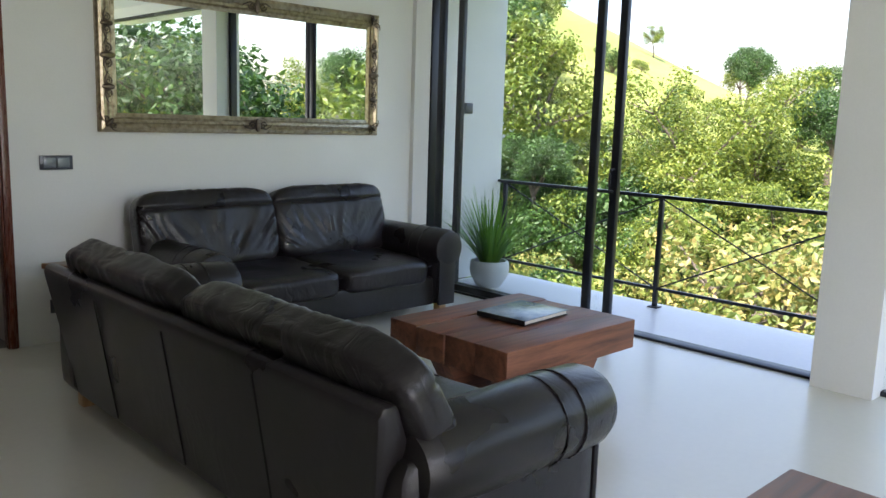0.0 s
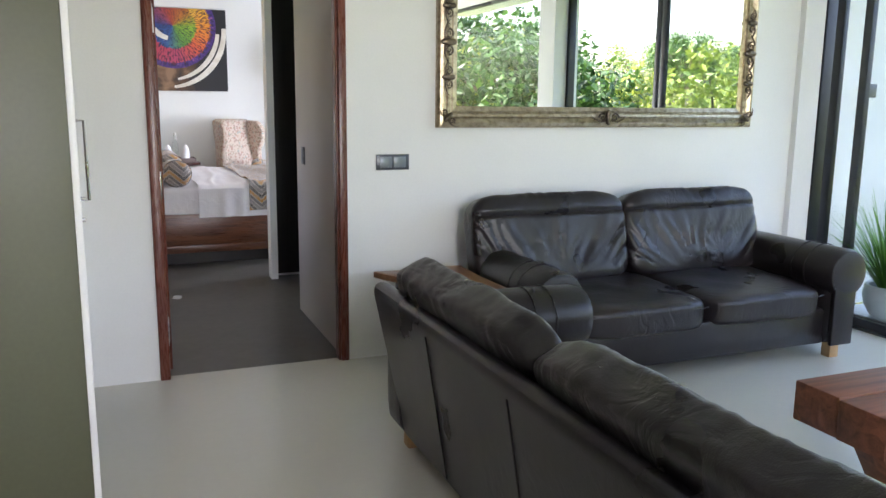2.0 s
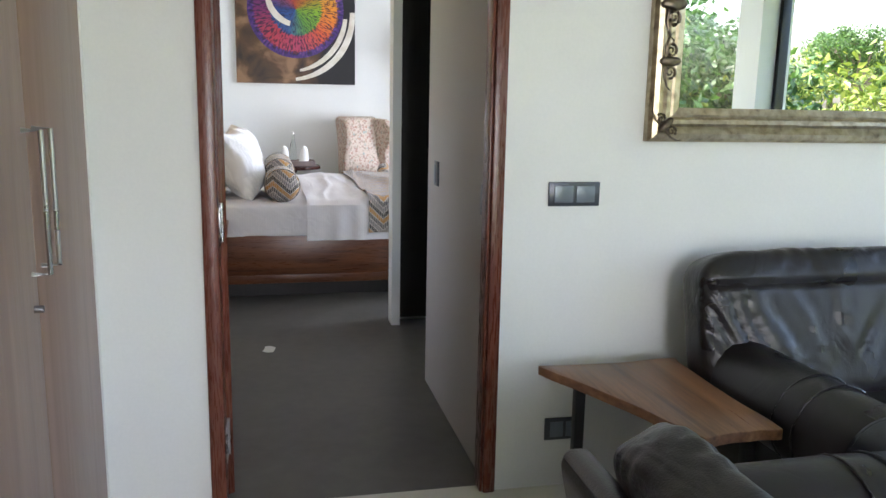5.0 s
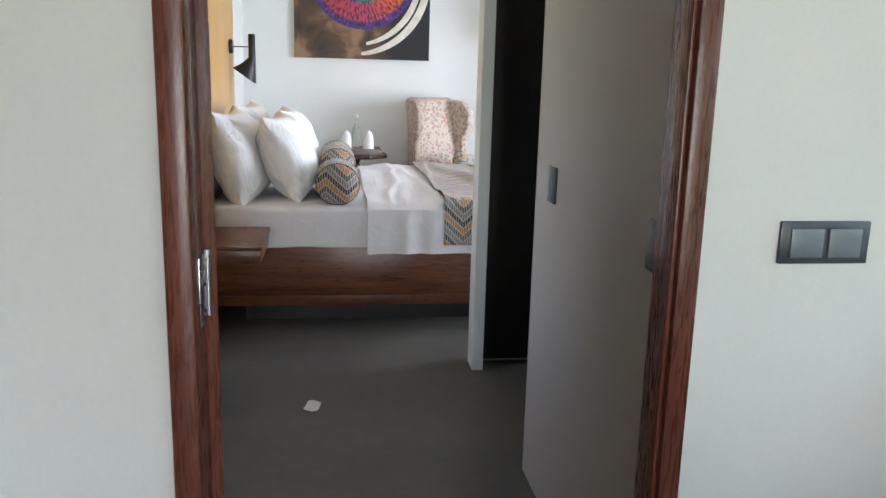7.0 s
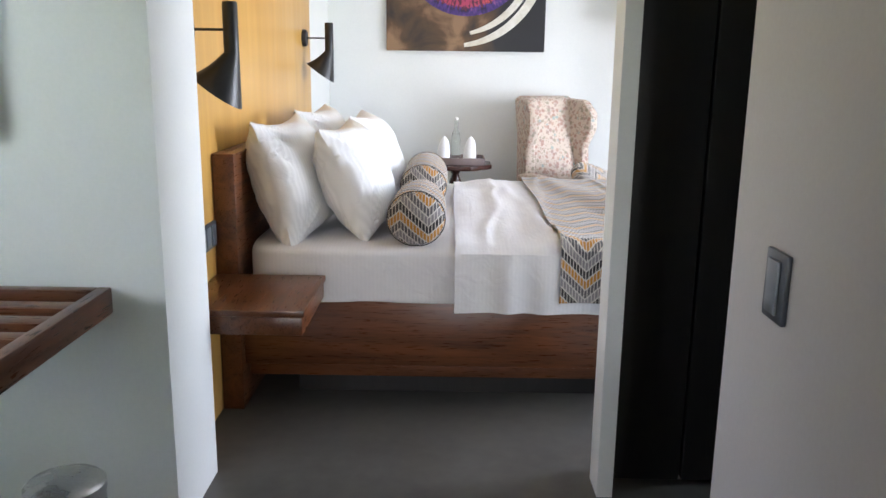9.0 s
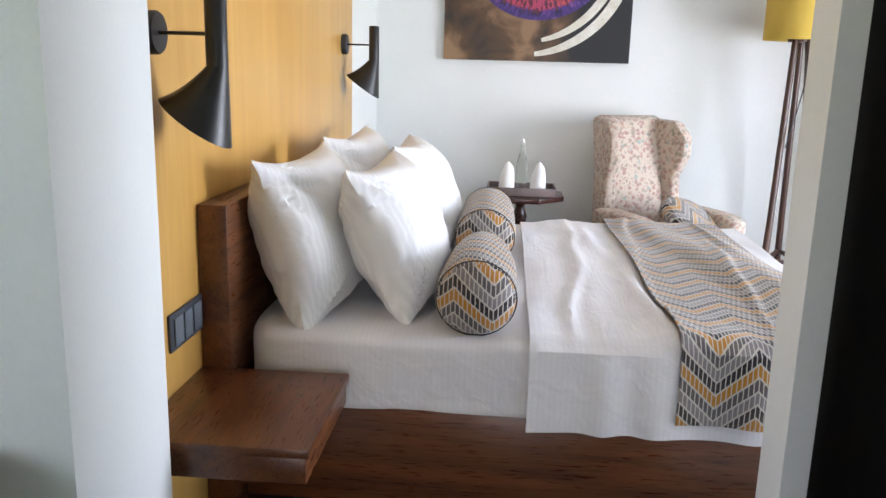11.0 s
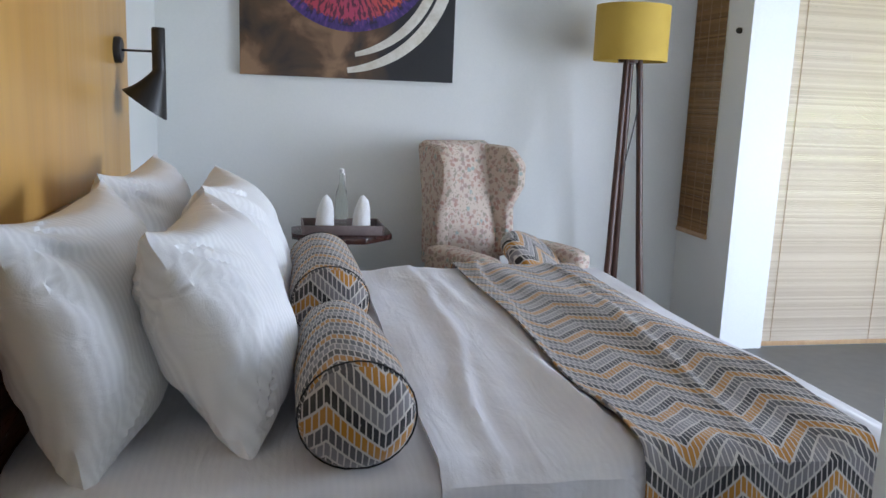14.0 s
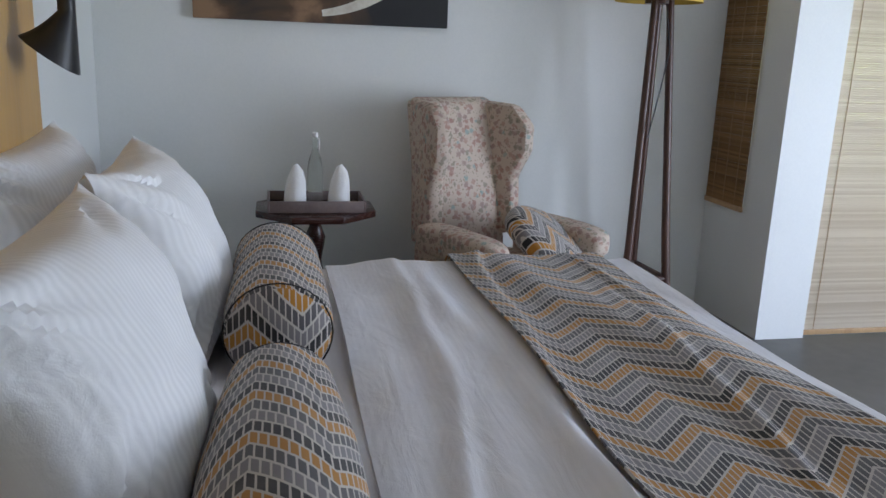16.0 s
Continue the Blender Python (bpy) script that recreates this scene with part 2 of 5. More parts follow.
def mat_floral():
    m, nt, b = nodes_of("faded_floral_cloth")
    v = coords(nt)
    vo = add(nt, "TexVoronoi", Scale=30.0)
    vo.inputs["Randomness"].default_value = 1.0
    warp = noise_node(nt, v, 55, 4, 1.5)
    nt.links.new(v, vo.inputs["Vector"])
    d = math_node(nt, "ADD", vo.outputs["Distance"], math_node(nt, "MULTIPLY", warp, 1.1))
    spot = math_node(nt, "LESS_THAN", d, 0.97)
    sp = nt.nodes.new("ShaderNodeSeparateXYZ")
    nt.links.new(vo.outputs["Color"], sp.inputs[0])
    fl = ramp(nt, sp.outputs[0], [(0.0, (0.34, 0.14, 0.12)), (0.3, (0.42, 0.24, 0.19)), (0.55, (0.22, 0.20, 0.15)), (0.75, (0.30, 0.18, 0.17)), (0.93, (0.20, 0.34, 0.33))], True)
    v2 = add(nt, "TexVoronoi", Scale=58.0)
    nt.links.new(v, v2.inputs["Vector"])
    sprig = math_node(nt, "LESS_THAN", math_node(nt, "ADD", v2.outputs["Distance"], math_node(nt, "MULTIPLY", noise_node(nt, v, 60, 2), 0.6)), 0.56)
    base = mix(nt, math_node(nt, "MULTIPLY", sprig, 0.6), (0.58, 0.48, 0.395), (0.24, 0.20, 0.14))
    nt.links.new(mix(nt, math_node(nt, "MULTIPLY", spot, 0.65), base, fl), b.inputs["Base Color"])
    b.inputs["Roughness"].default_value = 0.85
    bump(nt, b, noise_node(nt, v, 240, 2), 0.15, 0.002)
    return m


def mat_painting():
    """Abstract canvas: a swirl of short bright strokes on smoky brown and black. Object x, z in metres from the canvas centre."""
    m, nt, b = nodes_of("painted_canvas")
    v = coords(nt)
    sp = nt.nodes.new("ShaderNodeSeparateXYZ")
    nt.links.new(v, sp.inputs[0])
    x, z = math_node(nt, "SUBTRACT", sp.outputs[0], 0.0), math_node(nt, "SUBTRACT", sp.outputs[2], 0.30)
    r0 = math_node(nt, "SQRT", math_node(nt, "ADD", math_node(nt, "MULTIPLY", x, x), math_node(nt, "MULTIPLY", z, z)))
    ang = math_node(nt, "ADD", math_node(nt, "DIVIDE", math_node(nt, "ARCTAN2", z, x), 2 * math.pi), 0.5)
    cmb = nt.nodes.new("ShaderNodeCombineXYZ")
    nt.links.new(math_node(nt, "MULTIPLY", ang, 64.0), cmb.inputs[0])
    nt.links.new(math_node(nt, "MULTIPLY", r0, 7.0), cmb.inputs[1])
    strokes = noise_node(nt, cmb.outputs[0], 2.2, 4, 0.3)
    r = math_node(nt, "ADD", r0, math_node(nt, "MULTIPLY", math_node(nt, "SUBTRACT", strokes, 0.5), 0.14))
    a2 = math_node(nt, "FRACT", math_node(nt, "ADD", ang, math_node(nt, "MULTIPLY", math_node(nt, "SUBTRACT", strokes, 0.5), 0.16)))
    inner = ramp(nt, a2, [(0.0, (0.02, 0.07, 0.25)), (0.2, (0.03, 0.10, 0.30)), (0.33, (0.10, 0.30, 0.05)), (0.5, (0.22, 0.42, 0.03)), (0.62, (0.50, 0.18, 0.02)), (0.8, (0.45, 0.06, 0.03)), (1.0, (0.02, 0.05, 0.22))])
    outer = ramp(nt, a2, [(0.0, (0.16, 0.02, 0.12)), (0.14, (0.45, 0.04, 0.06)), (0.27, (0.42, 0.05, 0.12)), (0.38, (0.62, 0.09, 0.04)), (0.5, (0.75, 0.25, 0.02)), (0.63, (0.70, 0.42, 0.05)), (0.75, (0.12, 0.28, 0.04)), (0.9, (0.05, 0.03, 0.16)), (1.0, (0.16, 0.02, 0.12))])
    rim = ramp(nt, strokes, [(0.35, (0.02, 0.012, 0.09)), (0.6, (0.07, 0.03, 0.20)), (0.75, (0.35, 0.10, 0.25))])
    smoke = noise_node(nt, v, 3.2, 6, 0.6)
    below = math_node(nt, "MULTIPLY", math_node(nt, "MINIMUM", 1.0, math_node(nt, "MAXIMUM", 0.0, math_node(nt, "MULTIPLY", math_node(nt, "SUBTRACT", 0.52, sp.outputs[0]), 2.6))), smoke)
    ground = ramp(nt, below, [(0.30, (0.010, 0.010, 0.013)), (0.48, (0.085, 0.045, 0.022)), (0.62, (0.26, 0.15, 0.08))])
    col = mix(nt, math_node(nt, "GREATER_THAN", r, 0.29), inner, outer)
    col = mix(nt, math_node(nt, "GREATER_THAN", r, 0.47), col, rim)
    col = mix(nt, math_node(nt, "GREATER_THAN", r0, 0.535), col, ground)
    dark = math_node(nt, "MULTIPLY", math_node(nt, "LESS_THAN", strokes, 0.47), 0.8)
    nt.links.new(mix(nt, math_node(nt, "MULTIPLY", dark, math_node(nt, "LESS_THAN", r0, 0.50)), col, (0.015, 0.01, 0.03)), b.inputs["Base Color"])
    b.inputs["Roughness"].default_value = 0.45
    bump(nt, b, strokes, 0.3, 0.004)
    return m


def mat_leaf(name, stops, rough=0.45):
    m, nt, b = nodes_of(name)
    geo = nt.nodes.new("ShaderNodeNewGeometry")
    info = nt.nodes.new("ShaderNodeObjectInfo")
    f = math_node(nt, "ADD", math_node(nt, "MULTIPLY", geo.outputs["Random Per Island"], 0.75), math_node(nt, "MULTIPLY", info.outputs["Random"], 0.25))
    c = ramp(nt, f, stops)
    nt.links.new(c, b.inputs["Base Color"])
    b.inputs["Roughness"].default_value = rough
    tr = nt.nodes.new("ShaderNodeBsdfTranslucent")
    nt.links.new(c, tr.inputs[0])
    mx = nt.nodes.new("ShaderNodeMixShader")
    mx.inputs[0].default_value = 0.35
    out = nt.nodes["Material Output"]
    nt.links.new(b.outputs[0], mx.inputs[1])
    nt.links.new(tr.outputs[0], mx.inputs[2])
    nt.links.new(mx.outputs[0], out.inputs[0])
    return m


def mat_glass(name, tint=(1, 1, 1), rough=0.0):
    m, nt, b = nodes_of(name)
    b.inputs["Base Color"].default_value = (*tint, 1)
    b.inputs["Transmission Weight"].default_value = 1.0
    b.inputs["Roughness"].default_value = rough
    b.inputs["IOR"].default_value = 1.45
    return m


def mat_pane():
    """Thin window glass: clear, with a gloss that grows at grazing angles."""
    m, nt, b = nodes_of("window_glass")
    nt.nodes.remove(b)
    tr, gl, lw, mx = nt.nodes.new("ShaderNodeBsdfTransparent"), nt.nodes.new("ShaderNodeBsdfGlossy"), nt.nodes.new("ShaderNodeLayerWeight"), nt.nodes.new("ShaderNodeMixShader")
    tr.inputs[0].default_value = (0.97, 0.985, 0.98, 1)
    gl.inputs["Roughness"].default_value = 0.0
    lw.inputs[0].default_value = 0.5
    nt.links.new(math_node(nt, "ADD", 0.02, math_node(nt, "MULTIPLY", math_node(nt, "POWER", lw.outputs["Facing"], 5.0), 0.16)), mx.inputs[0])
    nt.links.new(tr.outputs[0], mx.inputs[1])
    nt.links.new(gl.outputs[0], mx.inputs[2])
    nt.links.new(mx.outputs[0], nt.nodes["Material Output"].inputs[0])
    return m


def mat_bamboo(name, c1, c2, through):
    m, nt, b = nodes_of(name)
    geo = nt.nodes.new("ShaderNodeNewGeometry")
    f = math_node(nt, "ADD", math_node(nt, "MULTIPLY", geo.outputs["Random Per Island"], 0.6), math_node(nt, "MULTIPLY", noise_node(nt, coords(nt, "Object", (3, 3, 60)), 3, 3), 0.4))
    c = ramp(nt, f, [(0.2, c1), (0.8, c2)])
    nt.links.new(c, b.inputs["Base Color"])
    b.inputs["Roughness"].default_value = 0.42
    tr = nt.nodes.new("ShaderNodeBsdfTranslucent")
    nt.links.new(c, tr.inputs[0])
    mx = nt.nodes.new("ShaderNodeMixShader")
    mx.inputs[0].default_value = through
    nt.links.new(b.outputs[0], mx.inputs[1])
    nt.links.new(tr.outputs[0], mx.inputs[2])
    nt.links.new(mx.outputs[0], nt.nodes["Material Output"].inputs[0])
    return m


def mat_mirror():
    m, nt, b = nodes_of("mirror_silver")
    b.inputs["Base Color"].default_value = (0.86, 0.90, 0.88, 1)
    b.inputs["Metallic"].default_value, b.inputs["Roughness"].default_value = 1.0, 0.0
    return m


M_LEATHER, M_LEATHER_SLACK, M_GILT = mat_leather("dark_brown_leather", 0.12), mat_leather("creased_brown_leather", 0.45), mat_gilt()
M_SHEET = mat_linen("white_bed_linen", (0.74, 0.73, 0.76), (0.82, 0.81, 0.83), 0.15)
M_PILLOW = mat_linen("striped_white_pillowcase", (0.80, 0.80, 0.80), (0.87, 0.87, 0.87), 0.5)
M_CHEV, M_FLORAL, M_PAINTING = mat_chevron("zigzag_weave", 0.98), mat_floral(), mat_painting()
M_GLASS, M_PANE, M_MIRROR = mat_glass("clear_bottle_glass", (0.93, 0.98, 0.96)), mat_pane(), mat_mirror()
M_BAMBOO_D = mat_bamboo("brown_bamboo", (0.20, 0.105, 0.035), (0.40, 0.22, 0.08), 0.4)
M_BAMBOO_L = mat_bamboo("pale_bamboo", (0.66, 0.56, 0.43), (0.80, 0.71, 0.58), 0.5)
M_SHADE = surface("ochre_lampshade_cloth", (0.50, 0.33, 0.045), (0.60, 0.41, 0.075), 0.8, 0, 4, 200, 0.1, 0.001)
M_IVORY = surface("ivory_paint", (0.55, 0.50, 0.40), (0.80, 0.78, 0.72), 0.4, 0, 9, 60, 0.05, 0.002)
M_MAHOG = wood("dark_mahogany", (0.022, 0.008, 0.007), (0.075, 0.027, 0.02), 0.25, 0, 5)
M_LAMPLEG = wood("dark_turned_wood", (0.03, 0.013, 0.009), (0.10, 0.045, 0.03), 0.35, 2, 5)
M_NAPKIN = mat_linen("folded_paper_napkin", (0.80, 0.80, 0.80), (0.86, 0.86, 0.85))
M_FOOT = wood("pale_beech_foot", (0.38, 0.22, 0.10), (0.55, 0.36, 0.18), 0.4, 2)
M_TAG = surface("yellow_key_tag", (0.78, 0.58, 0.03), (0.85, 0.66, 0.06), 0.35, 0, 5, 60, 0.02, 0.001)
M_PLASTIC = mat_glass("clear_plastic_bag", (0.9, 0.92, 0.93), 0.25)
M_BOOK = surface("blue_grey_book_cover", (0.10, 0.16, 0.26), (0.36, 0.42, 0.48), 0.22, 0, 4, 30, 0.02, 0.001)
M_PAPER = surface("book_pages", (0.55, 0.53, 0.48), (0.7, 0.68, 0.62), 0.8, 0, 4, 90, 0.1, 0.001)
M_GRASS = surface("dry_hill_grass", (0.09, 0.14, 0.025), (0.28, 0.30, 0.075), 0.9, 0, 0.12, 2.5, 0.5, 0.1)
M_EARTH = surface("red_bare_earth", (0.34, 0.17, 0.10), (0.46, 0.26, 0.17), 0.9, 0, 0.5, 6, 0.4, 0.05)
M_BARK = surface("grey_brown_bark", (0.07, 0.055, 0.04), (0.17, 0.14, 0.11), 0.9, 0, 3, 20, 0.6, 0.02)
M_LEAF_L = mat_leaf("bright_green_leaves", [(0.1, (0.055, 0.105, 0.014)), (0.5, (0.14, 0.20, 0.024)), (0.95, (0.27, 0.31, 0.05))])
M_LEAF_D = mat_leaf("deep_green_leaves", [(0.1, (0.015, 0.045, 0.010)), (0.6, (0.045, 0.11, 0.02)), (0.95, (0.09, 0.17, 0.03))])
M_LEAF_Y = mat_leaf("yellowing_leaves", [(0.1, (0.07, 0.13, 0.025)), (0.6, (0.18, 0.22, 0.045)), (0.95, (0.42, 0.33, 0.11))])
M_FERN = mat_leaf("fern_green", [(0.1, (0.07, 0.19, 0.02)), (0.9, (0.20, 0.42, 0.05))])
M_ROOF = surface("weathered_sheet_roof", (0.30, 0.27, 0.25), (0.46, 0.43, 0.40), 0.7, 0, 2, 20, 0.2, 0.01)

# ---- mesh helpers ----


def box(bm, x0, x1, y0, y1, z0, z1, bevel=0.0, seg=2):
    r = bmesh.ops.create_cube(bm, size=1)
    bmesh.ops.scale(bm, vec=(x1 - x0, y1 - y0, z1 - z0), verts=r["verts"])
    bmesh.ops.translate(bm, vec=((x0 + x1) / 2, (y0 + y1) / 2, (z0 + z1) / 2), verts=r["verts"])
    if bevel > 0:
        edges = list({e for v in r["verts"] for e in v.link_edges})
        bmesh.ops.bevel(bm, geom=edges, offset=bevel, segments=seg, affect="EDGES", profile=0.5)
    return bm


def boxed(*a, **k):
    return box(bmesh.new(), *a, **k)


def lathe(profile, seg=24, m=None):
    """Turned shape round z from (radius, height) pairs, then moved by m."""
    bm = bmesh.new()
    rings = [[bm.verts.new((r * math.cos(2 * math.pi * i / seg), r * math.sin(2 * math.pi * i / seg), z)) for i in range(seg)] for r, z in profile]
    for a, c in zip(rings, rings[1:]):
        for i in range(seg):
            bm.faces.new((a[i], a[(i + 1) % seg], c[(i + 1) % seg], c[i]))
    bm.faces.new(rings[0][::-1])
    bm.faces.new(rings[-1])
    bmesh.ops.recalc_face_normals(bm, faces=bm.faces)
    if m:
        bm.transform(m)
    return bm


def tube(points, radius, seg=8, taper=1.0, bm=None):
    bm = bm or bmesh.new()
    pts = [Vector(p) for p in points]
    rings = []
    for i, p in enumerate(pts):
        d = (pts[min(i + 1, len(pts) - 1)] - pts[max(i - 1, 0)]).normalized()
        side = d.orthogonal().normalized() if abs(d.z) < 0.95 else Vector((1, 0, 0))
        side = (side - d * side.dot(d)).normalized()
        up = d.cross(side)
        r = radius * (1 + (taper - 1) * i / max(1, len(pts) - 1))
        rings.append([bm.verts.new(p + (side * math.cos(2 * math.pi * k / seg) + up * math.sin(2 * math.pi * k / seg)) * r) for k in range(seg)])
    for a, c in zip(rings, rings[1:]):
        for k in range(seg):
            bm.faces.new((a[k], a[(k + 1) % seg], c[(k + 1) % seg], c[k]))
    bm.faces.new(rings[0][::-1])
    bm.faces.new(rings[-1])
    return bm


def prism(outline, lo, hi, axis="x", bevel=0.0):
    """A polygon given in the plane across the axis, pushed from lo to hi along it."""
    bm = bmesh.new()

    def at(a, b, c):
        return {"x": (c, a, b), "y": (a, c, b), "z": (a, b, c)}[axis]
    vs = [bm.verts.new(at(a, b, lo)) for a, b in outline]
    f = bm.faces.new(vs)
    ext = bmesh.ops.extrude_face_region(bm, geom=[f])
    new_v = [g for g in ext["geom"] if isinstance(g, bmesh.types.BMVert)]
    k = {"x": 0, "y": 1, "z": 2}[axis]
    for v in new_v:
        v.co[k] = hi
    bmesh.ops.recalc_face_normals(bm, faces=bm.faces)
    if bevel:
        bmesh.ops.bevel(bm, geom=list(bm.edges), offset=bevel, segments=2, affect="EDGES", profile=0.5)
    return bm


def soft(sx, sy, sz, px=4.0, cuts=14, amp=0.0, freq=3.0, seed=0, m=None):
    """A padded block: a cube swollen towards a super-ellipsoid, creased by noise. Sizes are full widths."""
    bm = bmesh.new()
    bmesh.ops.create_cube(bm, size=2)
    bmesh.ops.subdivide_edges(bm, edges=list(bm.edges), cuts=cuts, use_grid_fill=True)
    off = Vector((seed * 7.3, seed * 3.1, seed * 1.7))
    for v in bm.verts:
        c = v.co
        k = (abs(c.x) ** px + abs(c.y) ** px + abs(c.z) ** px) ** (1 / px)
        d = c / k
        p = Vector((d.x * sx / 2, d.y * sy / 2, d.z * sz / 2))
        if amp:
            n = noise.noise(p * freq + off) + 0.5 * noise.noise(p * freq * 2.3 + off)
            p += d.normalized() * amp * n
        v.co = p
    if m:
        bm.transform(m)
    return bm


def part(name, bm, material, parent=None, label="", smooth=True, sharp=40):
    me = bpy.data.meshes.new(name)
    for f in bm.faces:
        f.smooth = smooth
    bm.to_mesh(me)
    bm.free()
    if smooth:
        me.set_sharp_from_angle(angle=radians(sharp))
    me.materials.append(material)
    ob = new(name, me)
    ob.parent = parent
    return tagged(ob, label)


def thing(name, label, category, m=None, group=""):
    ob = new(name)
    ob.empty_display_size = 0.1
    if m:
        ob.matrix_basis = m
    return tagged(ob, label, category, group)


def solid(name, bm, material, label, category, m=None, group="", kind="", smooth=True):
    ob = part(name, bm, material, None, label, smooth)
    if m:
        ob.matrix_basis = m
    return tagged(ob, "", category, group, kind)


def wall(name, label, *spans, material=None):
    bm = bmesh.new()
    for s in spans:
        box(bm, *s)
    return solid(name, bm, material or M_WALL, label, "wall", kind="structure", smooth=False)


# ---- structure ----
NY = 5.38      # living side of the wall that holds the bedroom door
NB = 12.15     # bedroom end wall
EX = 5.0       # line of the sliding glass doors
H = 2.95
solid("floor", boxed(-2.6, 5.06, -3.3, NY + 0.05, -0.2, 0), M_FLOOR, "polished cream cement floor of the living room", "floor", kind="structure", smooth=False)
solid("floor_bedroom", boxed(-1.3, 5.6, NY + 0.05, NB + 0.1, -0.2, -0.002), M_CONC, "polished grey concrete floor of the bedroom", "floor", kind="structure", smooth=False)
solid("balcony_floor", boxed(5.06, 6.12, -3.1, NY, -0.25, -0.01), M_BALC, "pale painted balcony floor slab", "balcony", kind="structure", smooth=False)
solid("ceiling", boxed(-2.8, 6.0, -3.3, NB + 0.3, H, H + 0.25), M_CEIL, "plain white painted ceiling", "ceiling", kind="structure", smooth=False)

DX0, DX1, DH = 0.50, 1.53, 2.12   # door opening
wall("wall_north", "white plastered wall with the bedroom doorway", (-2.6, DX0, NY, NY + 0.10, 0, H), (DX1 - 0.008, 6.0, NY, NY + 0.10, 0, H), (DX0, DX1 - 0.008, NY, NY + 0.10, DH, H))
# west wall is unseen; grey-brown so the sofa back reflects less light
wall("wall_west", "plain unseen west wall, darkened to dim the sofa reflections", (-2.8, -2.6, -3.1, NY, 0, H), material=M_GREYWALL)
# south wall is out of view; its opening is added to let light in
wall("wall_south", "unseen white wall round an added glazed opening", (-2.6, 0.6, -3.3, -3.1, 0, H), (4.9, 5.1, -3.3, -3.1, 0, H), (0.6, 4.9, -3.3, -3.1, 2.82, H))
wall("wall_column", "white plastered column between the glazed doors", (4.84, 5.14, 1.44, 1.79, 0, H))
wall("wall_pilaster", "shallow white pilaster beside the glazed doors", (4.78, 4.96, NY - 0.05, NY, 0, H))
wall("wall_corridor_east", "grey-brown corridor wall with switches", (1.50, 1.60, NY + 0.10, 6.65, 0, H), material=M_GREYWALL)
wall("wall_bathroom", "grey-brown wall closing the bathroom passage", (2.6, 2.7, NY + 0.10, 7.72, 0, H), (1.6, 2.6, NY + 0.101, NY + 0.2, 0, H), material=M_GREYWALL)
wall("wall_partition", "white partition end between bathroom and bedroom", (1.482, 1.538, 7.72, 7.86, 0, H), (1.57, 5.4, 7.86, 7.95, 0, H))
wall("wall_pier", "white pier between luggage niche and bed", (-1.2, 0.088, 7.44, 7.86, 0, H))
# opening in the niche wall is unseen, added for the blue fill
wall("wall_niche", "white niche wall with an added unseen opening", (-1.3, -1.2, NY + 0.10, 5.9, 0, H), (-1.3, -1.2, 6.9, 7.86, 0, H), (-1.3, -1.2, 5.9, 6.9, 0, 1.0), (-1.3, -1.2, 5.9, 6.9, 2.2, H))
wall("wall_bed", "white wall behind the bed panel", (-0.22, -0.10, 7.86, NB, 0, H))
wall("wall_bedroom_end", "white plastered bedroom end wall", (-0.3, 3.6, NB, NB + 0.15, 0, H))
WX = 3.41
wall("wall_window_stub", "white stub wall with a tall narrow window", (WX, WX + 0.3, 11.46, 11.74, 0, H), (WX, WX + 0.3, 12.08, NB, 0, H), (WX, WX + 0.3, 11.74, 12.08, 0, 0.68), (WX, WX + 0.3, 11.74, 12.08, 2.42, H))
wall("wall_bedroom_east", "white bedroom wall with a wide window opening", (5.4, 5.55, 8.05, 8.3, 0, H), (5.4, 5.55, 10.9, 11.7, 0, H), (5.4, 5.55, 8.3, 10.9, 0, 0.3), (5.4, 5.55, 8.3, 10.9, 2.6, H))
wall("wall_blind_lintel", "white lintel over the blind opening", (WX + 0.3, 5.4, 11.46, 11.74, 2.5, H))
wall("wall_strip_cover", "white reveal of the bed panel recess", (-0.098, -0.085, 10.9, 11.3, 0, H))

# door frame of the bedroom doorway
df = thing("door_frame", "red varnished hardwood door frame, doorway open", "door frame", pose(0, 0, 0))
for x0, x1, nm in ((DX0 - 0.035, DX0 + 0.018, "jamb"), (DX1 - 0.056, DX1 - 0.008, "jamb")):
    part(nm, boxed(x0, x1, NY - 0.02, NY + 0.115, 0, DH + 0.04, 0.006), M_RED, df)
part("head", boxed(DX0 + 0.018, DX1 - 0.056, NY - 0.02, NY + 0.115, DH - 0.04, DH + 0.04, 0.006), M_RED, df)
for x0, x1 in ((DX1 - 0.066, DX1 - 0.056),):
    part("stop", boxed(x0, x1, NY - 0.005, NY + 0.055, 0, DH - 0.04, 0.003), M_RED, df)


def hinge(z):
    h = part("hinge", boxed(DX0 + 0.0185, DX0 + 0.022, NY + 0.03, NY + 0.112, z, z + 0.14, 0.001), M_STEEL, df, "steel hinge leaf")
    part("knuckle", lathe([(0.006, z), (0.006, z + 0.14)], 10, pose(DX0 + 0.024, NY + 0.116, 0)), M_STEEL, h)
    for k in range(4):
        part("screw", lathe([(0.005, 0), (0.004, 0.002)], 10, pose(DX0 + 0.0215, NY + (0.05 if k % 2 else 0.085), z + 0.02 + 0.027 * k, 0, 90, 0)), M_DARKMET, h)


